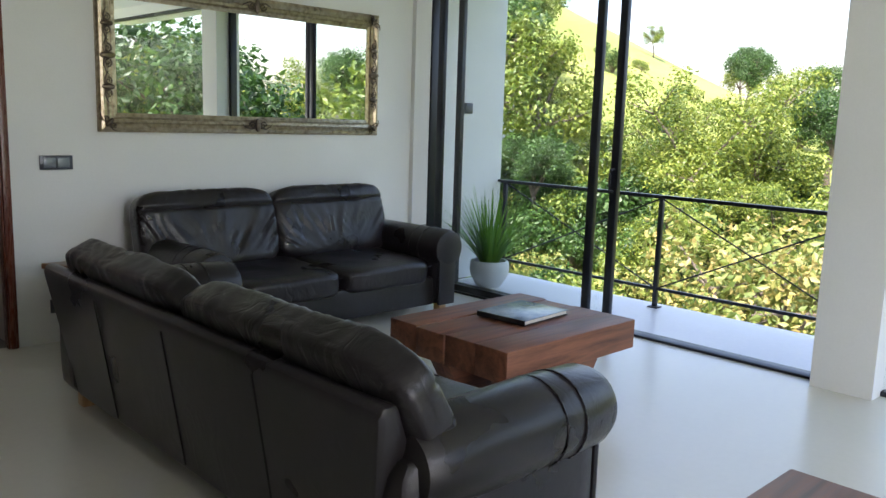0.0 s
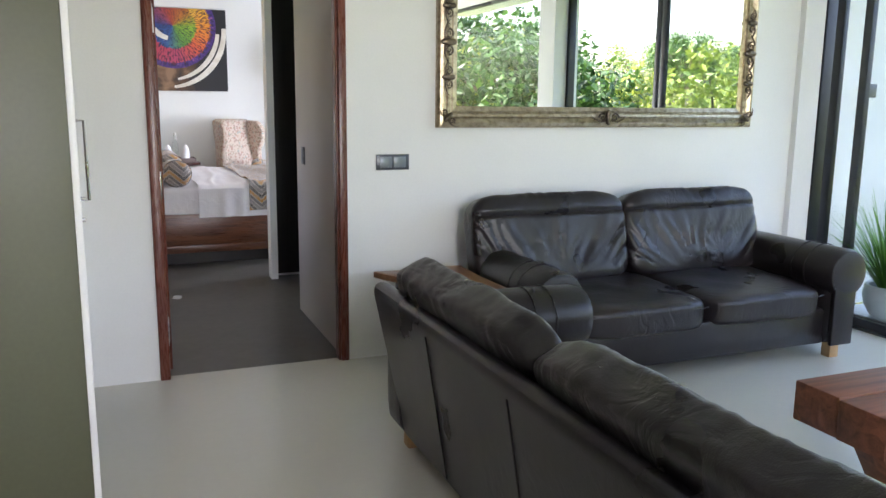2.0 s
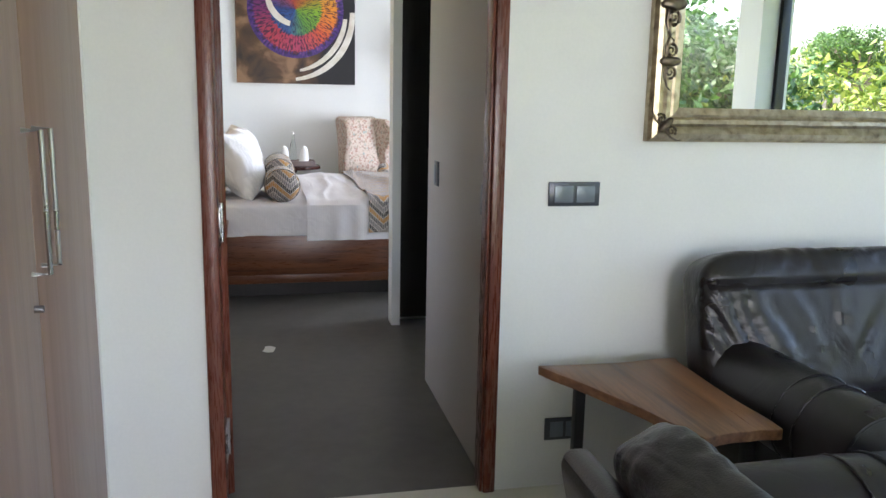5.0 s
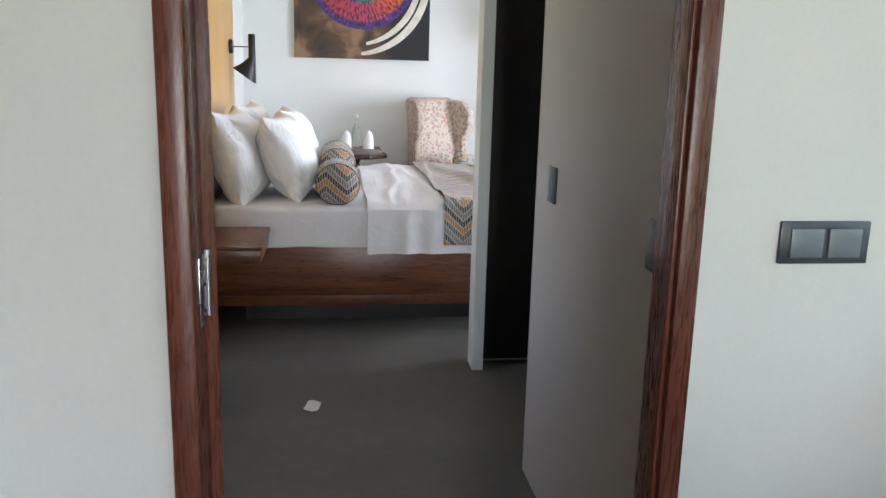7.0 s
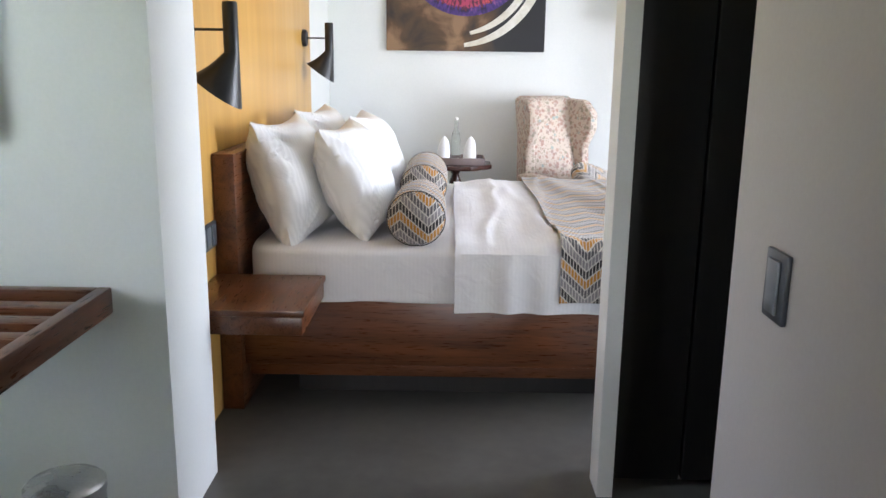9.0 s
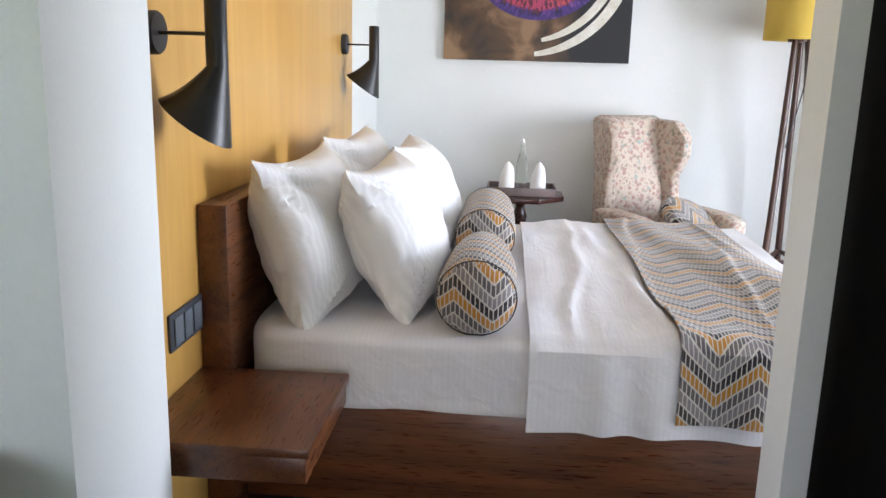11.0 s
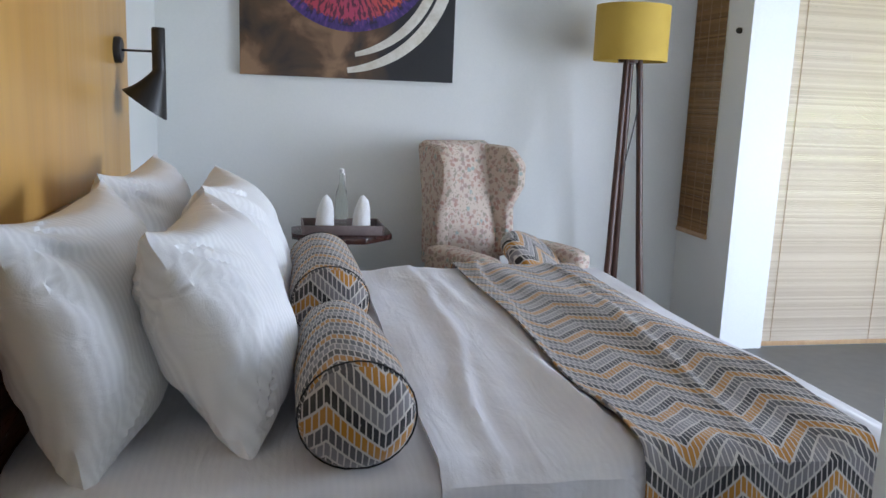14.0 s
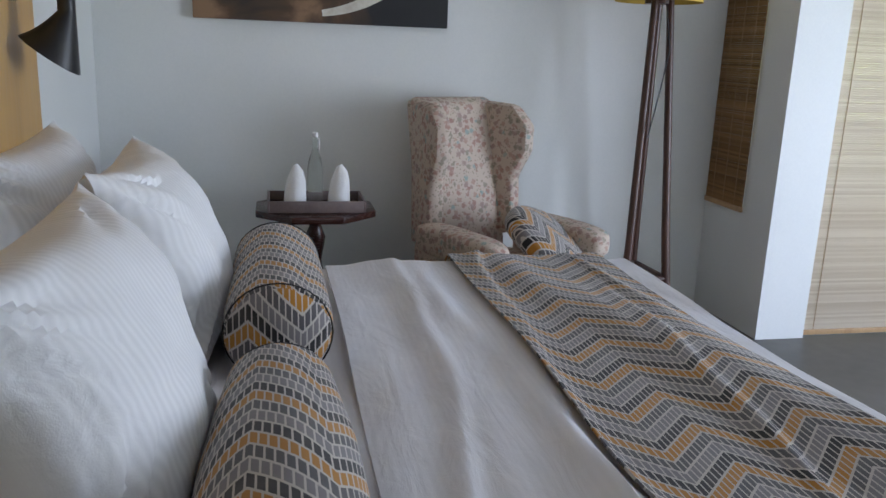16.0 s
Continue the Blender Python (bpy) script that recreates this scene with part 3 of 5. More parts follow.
for z in (0.18, 0.985, 1.85):
    hinge(z)
solid("door_1", boxed(0, 0.93, -0.02, 0.02, 0.01, 2.07, 0.003), M_RED, "red varnished wooden door leaf standing open", "door", pose(DX0 + 0.022, NY + 0.13, 0, 0, 0, 119), kind="structure")
KX = thing("door_key", "steel key with a yellow plastic tag in the door lock", "key", pose(DX0 + 0.022, NY + 0.13, 0, 0, 0, 119))
part("cylinder", lathe([(0.016, -0.055), (0.016, -0.02)], 14, pose(0.87, 0, 1.295, 90, 0, 0) @ pose(0, 0, 0.0, 180, 0, 0)), M_STEEL, KX)
part("key", boxed(0.868, 0.872, -0.10, -0.055, 1.28, 1.31, 0.001), M_STEEL, KX)
part("tag", boxed(0.867, 0.873, -0.113, -0.083, 1.19, 1.272, 0.002), M_TAG, KX, "yellow key tag")

# ---- glazed doors and balcony ----


def glazed_door(y0, y1, x, handle=False):
    g = thing("sliding_door", "dark aluminium sliding glass door", "sliding door", pose(x, 0, 0), "sliding glass doors")
    w = 0.062
    for a in (y0, y1 - w):
        part("stile", boxed(-0.022, 0.022, a, a + w, 0.02, 2.74, 0.003), M_DARKMET, g)
    for z0, z1 in ((0.02, 0.075), (2.69, 2.74)):
        part("rail", boxed(-0.022, 0.022, y0 + w, y1 - w, z0, z1, 0.003), M_DARKMET, g)
    p = part("pane", boxed(-0.003, 0.003, y0 + w, y1 - w, 0.075, 2.69), M_PANE, g, "clear glass pane", False)
    p.visible_shadow = False
    if handle:
        yy = y0 + 0.03
        part("handle", tube([(-0.022, yy, 1.02), (-0.07, yy, 1.03), (-0.075, yy, 1.06), (-0.075, yy, 1.15), (-0.07, yy, 1.18), (-0.022, yy, 1.19)], 0.009), M_BLACK, g)
    return g


glazed_door(3.52, 5.24, 4.99)
glazed_door(3.36, 5.06, 5.045, True)
tr = thing("door_track", "dark aluminium frame and floor track of the glass doors", "door frame", pose(0, 0, 0))
part("track", boxed(4.955, 5.08, 1.79, NY, 0.0, 0.018, 0.002), M_DARKMET, tr)
part("head", boxed(4.955, 5.08, 1.79, NY, 2.74, 2.82, 0.002), M_DARKMET, tr)
part("jamb", boxed(4.965, 5.08, NY - 0.06, NY, 0.018, 2.74, 0.002), M_DARKMET, tr)
part("jamb", boxed(5.0, 5.08, 1.79, 1.84, 0.018, 2.74, 0.002), M_DARKMET, tr)
wall("wall_door_head", "white wall above the glass doors", (4.95, 5.1, -3.1, NY, 2.82, H))
for y0, y1 in ((-0.15, 1.438), (-1.62, -0.154), (-3.08, -1.624)):
    fx = thing("fixed_glass", "tall frameless fixed glass pane in a dark floor channel", "window", pose(5.0, 0, 0), "fixed glass panes")
    part("channel", boxed(-0.03, 0.03, y0, y1, 0.0, 0.03, 0.002), M_DARKMET, fx)
    part("head_channel", boxed(-0.03, 0.03, y0, y1, 2.78, 2.82, 0.002), M_DARKMET, fx)
    part("pane", boxed(-0.005, 0.005, y0 + 0.002, y1 - 0.002, 0.03, 2.78), M_PANE, fx, "clear glass pane", False).visible_shadow = False

# panes of the added south opening
for x0, x1 in ((0.604, 2.03), (2.034, 3.46), (3.464, 4.896)):
    fx = thing("fixed_glass", "tall frameless fixed glass pane in a dark floor channel", "window", pose(0, -3.2, 0), "fixed glass panes")
    part("channel", boxed(x0, x1, -0.03, 0.03, 0.0, 0.03, 0.002), M_DARKMET, fx)
    part("head_channel", boxed(x0, x1, -0.03, 0.03, 2.78, 2.819, 0.002), M_DARKMET, fx)
    part("pane", boxed(x0 + 0.002, x1 - 0.002, -0.005, 0.005, 0.03, 2.78), M_PANE, fx, "clear glass pane", False).visible_shadow = False

rl = thing("balcony_railing", "dark painted steel balcony railing with crossed braces", "railing", pose(5.97, 0, 0))
part("handrail", boxed(-0.025, 0.025, -3.0, NY - 0.01, 0.915, 0.945, 0.004), M_DARKMET, rl)
part("bottom_rail", boxed(-0.015, 0.015, -3.0, NY - 0.01, 0.14, 0.165, 0.003), M_DARKMET, rl)
posts = [-2.98, -1.35, 0.28, 1.91, 3.54, 5.28]
for y in posts:
    p = part("post", boxed(-0.018, 0.018, y - 0.018, y + 0.018, -0.01, 0.915, 0.002), M_DARKMET, rl)
    part("foot_plate", boxed(-0.045, 0.045, y - 0.045, y + 0.045, -0.01, 0.0, 0.001), M_DARKMET, p)
for a, b_ in zip(posts, posts[1:]):
    part("brace", tube([(-0.004, a + 0.02, 0.16), (-0.004, b_ - 0.02, 0.91)], 0.007, 6), M_DARKMET, rl)
    part("brace", tube([(0.004, a + 0.02, 0.91), (0.004, b_ - 0.02, 0.16)], 0.007, 6), M_DARKMET, rl)
solid("wall_lamp", boxed(5.42, 5.51, NY - 0.06, NY - 0.001, 1.57, 1.67, 0.006), M_SWITCH, "small dark grey box lamp on the balcony wall", "wall lamp")

# ---- living room things ----


def sofa(name, label, W, m, cush, lean=15, top=0.70, ext=0.0):
    """Padded leather sofa; local front is -y, floor at z = 0. cush: ends and joint of the back cushions."""
    s = thing(name, label, "sofa", m, "leather sofas")
    D, aw = 0.98, 0.25
    # side profile of the back: it leans out behind
    part("back", prism([(0.20, 0.09), (0.40, 0.09), (0.50, 0.71), (0.485, 0.745), (0.43, 0.745), (0.26, 0.40)], -W / 2 + 0.05, W / 2 - 0.05, "x", 0.02), M_LEATHER, s)
    for v in s.children[0].data.vertices:
        v.co.x *= 1 - 0.13 * (1 - min(1.0, v.co.z / 0.76))
    part("base", boxed(-W / 2 + aw - 0.05, W / 2 - aw + 0.05, -0.42, 0.28, 0.09, 0.31, 0.02), M_LEATHER, s)
    for sx in (-1, 1):
        xc = sx * (W / 2 - aw / 2)
        a = part("arm", soft(aw - 0.05, D - 0.10, 0.50, 9, 8, 0.006, 3, 3, pose(xc, -0.01, 0.33)), M_LEATHER, s)
        prof = [(0.0, 0), (0.10, 0.0), (0.135, 0.012), (0.148, 0.05), (0.152, 0.3), (0.150, 0.6), (0.145, 0.80), (0.12, 0.86), (0.0, 0.88)]
        roll = lathe(prof, 28, pose(xc + sx * 0.015, -0.49, 0.525, -90, 0, 0))
        for v in roll.verts:
            v.co += Vector((0, 0, 0.008 * noise.noise(v.co * 5)))
        r = part("arm_roll", roll, M_LEATHER, a)
        for yy, rr in ((-0.478, 0.128), (-0.28, 0.1535), (-0.18, 0.1535)):
            part("piping", tube([(xc + sx * 0.015 + rr * math.cos(q), yy, 0.525 + rr * math.sin(q)) for q in [i * 2 * math.pi / 28 for i in range(29)]], 0.004, 6), M_LEATHER, a)
        part("arm_front", boxed(xc - 0.085, xc + 0.085, -0.485, -0.455, 0.09, 0.50, 0.012), M_LEATHER, a)
    inner0, inner1, mid = -W / 2 + aw, W / 2 - aw, 0.0
    for k, (a0, a1) in enumerate(((inner0, mid), (mid, inner1))):
        w, c = a1 - a0, (a0 + a1) / 2
        cu = part("seat_cushion", soft(w - 0.006, 0.76, 0.19, 6, 18, 0.010, 4, k + 1, pose(c, -0.10, 0.375, 2, 0, 0)), M_LEATHER_SLACK, s)
        part("seam", tube([(c - w / 2 + 0.04 + (w - 0.08) * i / 20, -0.476, 0.41 + 0.004 * math.sin(i * 1.3)) for i in range(21)], 0.003, 5), M_LEATHER, cu)
        w, c = cush[k + 1] - cush[k], (cush[k] + cush[k + 1]) / 2
        bc = soft(w + 0.012, 0.225 if lean < 20 else 0.185, 0.56, 5.5, 46, 0.0, 3, k + 5)
        for v in bc.verts:
            p = v.co
            q = Vector((p.x, p.y, p.z))
            face = -1 if q.y < 0 else 0.3
            # pleats pulled out of the lower middle, uneven in length and depth
            ang, rad = math.atan2(q.x - 0.05 * noise.noise(q * 3), q.z + 0.40), math.hypot(q.x, q.z + 0.40)
            pleat = noise.noise(Vector((ang * 7.5 + 0.8 * noise.noise(q * 5), rad * 0.9, k * 3 + W)))
            pleat = 1 - min(1.0, abs(pleat) * 2.6)
            pleat = pleat * pleat * (3 - 2 * pleat)
            fade = max(0.0, 1 - abs(q.z + 0.03) / 0.21)
            p.y += face * (-0.018 * pleat * fade + 0.013 * noise.noise(q * 5 + Vector((k * 9, 2, W))))
            # tucked seam under the top roll, with small gathers that die away from it
            seam = math.exp(-((q.z - 0.15) / 0.012) ** 2)
            p.y += 0.013 * seam * (1 if q.y < 0 else -0.4)
            roll = max(0.0, min(1.0, (q.z - 0.10) / 0.12))
            gather = noise.noise(Vector((q.x * 26 + 3 * noise.noise(q * 6), q.y * 5, k + W)))
            gather = 1 - min(1.0, abs(gather) * 2.2)
            heavy = (max(0.0, noise.noise(Vector((q.x * 4, k, 8 + W))) + 0.45) + 0.3) * min(1.0, max(0.0, w / 2 - abs(q.x)) / 0.09)
            p.z -= 0.006 * gather * roll * heavy
            p.y += 0.005 * gather * roll * heavy * (1 if q.y < 0 else -1)
            p.z += 0.007 * noise.noise(Vector((q.x * 6, k, 3 + W))) * roll
        yc = 0.30 if lean < 20 else 0.285
        bc.transform(pose(c, yc, top, -lean, 0, 0))
        bcp = part("back_cushion", bc, M_LEATHER_SLACK, s)
        line = [Matrix(pose(c, yc, top, -lean, 0, 0)) @ Vector((x_, (-0.092 if lean < 20 else -0.074) + 0.004 * math.sin(x_ * 31), 0.15)) for x_ in [-w / 2 + 0.03 + (w - 0.06) * i / 24 for i in range(25)]]
        part("stitching", tube(line, 0.0028, 5), M_LEATHER, bcp)
    for k in range(1, 4):
        xx = -W / 2 + 0.05 + (W - 0.1) * k / 4
        part("back_seam", tube([(xx, 0.407, 0.12), (xx, 0.452, 0.40), (xx, 0.497, 0.68)], 0.0035, 5), M_LEATHER, s)
    for sx in (-1, 1):
        for yy in (-0.40, 0.33):
            part("foot", boxed(sx * (W / 2 - 0.12) - 0.035, sx * (W / 2 - 0.12) + 0.035, yy - 0.035, yy + 0.035, 0, 0.095, 0.006), M_FOOT, s, "pale beech foot")
    for o in s.children_recursive:
        for v in o.data.vertices:
            if v.co.y < -0.12:
                v.co.y -= ext
    return s


sofa("two_seat_sofa", "dark brown leather two-seat sofa against the white wall", 2.18, pose(3.33, 4.84, 0), (-1.14, -0.11, 0.92))
sofa("three_seat_sofa", "dark brown leather sofa seen from behind, creased cushions", 2.72, pose(1.80, 2.86, 0, 0, 0, 90), (-1.33, 0.0, 1.19), 27, 0.625, 0.02)

ct = thing("coffee_table", "low coffee table of thick reclaimed reddish timber", "coffee table", pose(3.24, 2.76, 0))
for k in range(4):
    y0 = -0.42 + 0.21 * k
    bm = boxed(-0.53 + 0.006 * (k % 2), 0.53 - 0.008 * ((k + 1) % 2), y0 + 0.001, y0 + 0.209, 0.30, 0.46 - 0.003 * (k % 3), 0.007)
    part("beam", bm, M_BLOCK, ct)
for y0 in (-0.30, 0.14):
    part("leg", prism([(-0.40, 0.30), (0.40, 0.30), (0.22, 0.0), (-0.22, 0.0)], y0, y0 + 0.14, "y", 0.006), M_BLOCK, ct)
bk = thing("coffee_table_book", "blue-grey picture book lying on the coffee table", "book", pose(3.33, 2.78, 0.461, 0, 0, 4))
part("cover", boxed(-0.20, 0.20, -0.16, 0.16, 0.024, 0.028, 0.001), M_BOOK, bk)
part("cover", boxed(-0.20, 0.20, -0.16, 0.16, 0.0, 0.004, 0.001), M_BLACK, bk)
part("pages", boxed(-0.192, 0.196, -0.152, 0.152, 0.0045, 0.0235), M_PAPER, bk)
part("spine", boxed(-0.203, -0.197, -0.16, 0.16, 0.0, 0.028, 0.001), M_BLACK, bk)

dt = thing("dining_table", "polished dark red wooden table", "table", pose(1.36, 0.16, 0))
part("tabletop", boxed(-0.36, 0.42, -0.6, 0.52, 0.70, 0.75, 0.008), M_BLOCK, dt)
for x in (-0.30, 0.36):
    for y in (-0.54, 0.46):
        part("leg", boxed(x - 0.035, x + 0.035, y - 0.035, y + 0.035, 0, 0.70, 0.005), M_MAHOG, dt)

st = thing("side_table", "live-edge walnut slab side table on black metal legs", "side table", pose(1.92, 4.90, 0))
corners = [(-0.29, 0.33), (-0.02, -0.36), (0.25, -0.34), (0.26, 0.34)]
out = []
for k in range(4):
    (xa, ya), (xb, yb) = corners[k], corners[(k + 1) % 4]
    for i in range(12):
        f = i / 12
        wob = 0.014 * math.sin(math.pi * f) + 0.012 * noise.noise(Vector((k * 5 + f * 4, 0.3, 7)))
        nx_, ny_ = yb - ya, xa - xb
        ln = math.hypot(nx_, ny_)
        out.append((xa + (xb - xa) * f - wob * nx_ / ln, ya + (yb - ya) * f - wob * ny_ / ln))
part("tabletop", prism(out, 0.52, 0.555, "z", 0.004), M_SLAB, st, "live-edge walnut slab")
for x, y in ((-0.17, 0.22), (0.16, 0.24), (0.04, -0.28), (0.19, -0.26)):
    part("leg", boxed(x - 0.018, x + 0.018, y - 0.018, y + 0.018, 0, 0.52, 0.003), M_BLACK, st)


def switch_plate(name, w, h, gangs, m, label):
    s = thing(name, label, "light switch", m)
    part("plate", boxed(-w / 2, w / 2, -0.010, 0, -h / 2, h / 2, 0.003), M_SWITCH, s)
    gw = (w - 0.03) / gangs
    for k in range(gangs):
        x = -w / 2 + 0.015 + gw * (k + 0.5)
        part("rocker", boxed(x - gw / 2 + 0.006, x + gw / 2 - 0.006, -0.016, -0.010, -h / 2 + 0.014, h / 2 - 0.014, 0.002), M_ROCKER, s)
    return s


switch_plate("light_switch", 0.20, 0.09, 2, pose(1.795, NY, 1.163), "dark grey double light switch on the white wall")
switch_plate("light_switch", 0.085, 0.12, 1, pose(1.50, 6.42, 1.14, 0, 0, -90), "dark light switch on the corridor wall")
switch_plate("light_switch", 0.085, 0.12, 1, pose(1.50, 5.535, 1.12, 0, 0, -90), "dark light switch beside the door frame")
switch_plate("wall_socket", 0.16, 0.09, 2, pose(1.80, NY, 0.24), "dark double socket low on the wall")

# gilt mirror
MX0, MX1, MZ0, MZ1 = 2.06, 4.38, 1.36, 2.34
mr = thing("wall_mirror", "large rectangular mirror in an ornate silver-gilt frame", "mirror", pose((MX0 + MX1) / 2, NY, (MZ0 + MZ1) / 2))
mw, mh, fw = (MX1 - MX0) / 2, (MZ1 - MZ0) / 2, 0.125
part("glass", boxed(-mw + fw - 0.01, mw - fw + 0.01, -0.022, -0.012, -mh + fw - 0.01, mh - fw + 0.01), M_MIRROR, mr, "bevelled mirror glass", False)


def frame_profile():
    return [(0.0, 0.0), (0.0, 0.03), (0.012, 0.045), (0.03, 0.05), (0.045, 0.042), (0.055, 0.034), (0.066, 0.040), (0.082, 0.036), (0.09, 0.026), (0.10, 0.030), (0.112, 0.026), (0.125, 0.022), (0.125, 0.0)]


def mitred(length):
    bm = bmesh.new()
    pr = frame_profile()
    ends = []
    for sgn in (-1, 1):
        ends.append([bm.verts.new((sgn * (length - a), -d, a)) for a, d in pr])
    for i in range(len(pr) - 1):
        bm.faces.new((ends[0][i], ends[0][i + 1], ends[1][i + 1], ends[1][i]))
    bmesh.ops.recalc_face_normals(bm, faces=bm.faces)
    return bm


def ornament(scale, m):
    """Pair of scrolls with a leaf between."""
    bm = bmesh.new()
    for sgn in (-1, 1):
        pts = []
        for i in range(22):
            q = i * 0.42
            r = 0.032 * (1 - i / 26)
            pts.append((sgn * (0.05 + r * math.cos(q)), -0.056, r * math.sin(q)))
        tube(pts, 0.008, 6, 0.5, bm)
        tube([(sgn * 0.02, -0.05, -0.02), (sgn * 0.07, -0.058, -0.03), (sgn * 0.12, -0.052, -0.01), (sgn * 0.14, -0.05, 0.012)], 0.008, 6, 0.4, bm)
    leaf = soft(0.05, 0.03, 0.11, 2.2, 5, 0.006, 30, 2, pose(0, -0.052, 0))
    tmp = bpy.data.meshes.new("leaf")
    leaf.to_mesh(tmp)
    bm.from_mesh(tmp)
    bpy.data.meshes.remove(tmp)
    leaf.free()
    bmesh.ops.scale(bm, vec=(scale, 1, scale), verts=bm.verts)
    bm.transform(m)
    return bm


M_GILT_D = surface("tarnished_ornament", (0.03, 0.024, 0.018), (0.26, 0.21, 0.15), 0.38, 0.85, 12, 60, 0.3, 0.003)
for m4, ln in ((pose(0, 0, -mh), mw), (pose(0, 0, mh, 0, 180, 0), mw), (pose(-mw, 0, 0, 0, 90, 0), mh), (pose(mw, 0, 0, 0, -90, 0), mh)):
    bm = mitred(ln)
    bm.transform(m4)
    part("frame_bar", bm, M_GILT, mr, sharp=25)
c = 0.062
for x, z, rot in ((0, -mh + c, 0), (0, mh - c, 180), (-mw + c, 0, 90), (mw - c, 0, -90), (-mw + c, -mh + c, 45), (mw - c, -mh + c, -45), (-mw + c, mh - c, 135), (mw - c, mh - c, -135)):
    part("ornament", ornament(0.9 if rot % 90 == 0 else 0.62, pose(x, 0, z, 0, rot, 0)), M_GILT_D, mr, "dark tarnished scroll ornament")
for sgn in (-1, 1):
    for zz in (-0.2, 0.2):
        part("ornament", ornament(0.75, pose(sgn * (mw - c), 0, zz, 0, -90 * sgn, 0)), M_GILT_D, mr)

# cupboard beside the doorway
cb = thing("cupboard", "tall cupboard with pale brown doors and olive side", "cupboard", pose(0.203, 3.70, 0, 0, 0, 2.7))
part("side_panel", boxed(-0.62, -0.022, 0, 0.02, 0, 2.5, 0.001), M_OLIVE, cb, "olive green side panel")
part("edge_band", boxed(-0.0215, 0.0, -0.002, 0.035, 0, 2.5, 0.002), M_WHITE, cb, "white edge band")
part("body", boxed(-0.62, -0.03, 0.021, 1.64, 0.0, 2.5), M_WHITE, cb)
part("scribe_strip", boxed(-0.029, -0.002, 1.642, 1.668, 0.0, 2.5, 0.002), M_WHITE, cb, "white filler strip against the wall")
for k, (y0, y1) in enumerate(((0.04, 0.838), (0.843, 1.64))):
    d = part("door", boxed(-0.024, -0.004, y0, y1, 0.06, 2.48, 0.002), M_PINKWOOD, cb)
    hy = y1 - 0.05 if k == 0 else y0 + 0.05
    part("handle", tube([(-0.004, hy, 1.10), (0.035, hy, 1.10), (0.035, hy, 1.42), (-0.004, hy, 1.42)], 0.006, 8), M_STEEL, d, "steel bar handle")
    if k == 0:
        part("lock", lathe([(0.009, 0), (0.009, 0.02), (0.0, 0.021)], 12, pose(-0.004, hy, 1.02, 0, 90, 0)), M_STEEL, d)

# potted fern
pf = thing("potted_fern", "bushy green fern in a pale round pot", "plant", pose(5.45, 4.98, -0.01))
part("pot", lathe([(0.0, 0), (0.10, 0), (0.13, 0.03), (0.17, 0.10), (0.185, 0.17), (0.175, 0.24), (0.165, 0.25), (0.15, 0.245), (0.15, 0.20), (0.0, 0.20)], 32), M_POT, pf)
rnd = random.Random(5)
fern = bmesh.new()
for i in range(230):
    q, lean, L = rnd.uniform(0, 2 * math.pi), rnd.uniform(0.05, 0.95), rnd.uniform(0.35, 0.75)
    p, prev = Vector((0.08 * math.cos(q) * rnd.random(), 0.08 * math.sin(q) * rnd.random(), 0.20)), None
    dr = Vector((math.cos(q) * lean, math.sin(q) * lean, 1)).normalized()
    side = Vector((-math.sin(q), math.cos(q), 0))
    wd = rnd.uniform(0.008, 0.016)
    for k in range(6):
        w = wd * (1 - k / 6.2)
        pair = [fern.verts.new(p - side * w), fern.verts.new(p + side * w)]
        if prev:
            fern.faces.new((prev[0], prev[1], pair[1], pair[0]))
        prev = pair
        p = p + dr * L / 5
        dr = (dr + Vector((math.cos(q), math.sin(q), -0.5)) * 0.10 * lean).normalized()
part("fronds", fern, M_FERN, pf)

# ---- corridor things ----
bd = thing("bathroom_door", "near-black sliding door in shadow", "door", pose(0, 0, 0))
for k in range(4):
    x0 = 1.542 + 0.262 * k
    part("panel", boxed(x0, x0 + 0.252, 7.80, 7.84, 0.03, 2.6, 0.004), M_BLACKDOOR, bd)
rk = thing("luggage_rack", "slatted walnut luggage shelf fixed in the niche", "shelf", pose(0, 0, 0))
part("front_rail", boxed(-0.68, -0.06, 6.20, 6.24, 0.76, 0.84, 0.004), M_WALNUT, rk)
part("side_rail", boxed(-0.10, -0.06, 6.241, 7.41, 0.76, 0.84, 0.004), M_WALNUTY, rk)
part("back_rail", boxed(-0.68, -0.101, 7.37, 7.41, 0.76, 0.84, 0.004), M_WALNUT, rk)
for k in range(8):
    y0 = 6.29 + 0.135 * k
    part("slat", boxed(-0.68, -0.102, y0, y0 + 0.07, 0.80, 0.825, 0.003), M_WALNUT, rk)
part("leg", boxed(-0.14, -0.065, 6.205, 6.235, 0, 0.76, 0.003), M_WALNUT, rk)
part("leg", boxed(-0.68, -0.64, 6.205, 6.235, 0, 0.76, 0.003), M_WALNUT, rk)
solid("plastic_bag", soft(0.30, 0.26, 0.16, 2.6, 12, 0.03, 9, 4), M_PLASTIC, "crumpled clear plastic bag on the luggage shelf", "bag", pose(-0.34, 6.6, 0.90))
bn = thing("pedal_bin", "small round brushed steel pedal bin on the floor", "bin", pose(-0.16, 7.22, 0))
part("body", lathe([(0.0, 0), (0.105, 0), (0.11, 0.012), (0.11, 0.275), (0.0, 0.275)], 32), M_STEEL, bn)
part("lid", lathe([(0.113, 0.277), (0.113, 0.30), (0.10, 0.312), (0.06, 0.322), (0.0, 0.326)], 32), M_STEEL, bn)
part("pedal", boxed(-0.03, 0.03, -0.13, -0.09, 0.012, 0.022, 0.003), M_BLACK, bn)
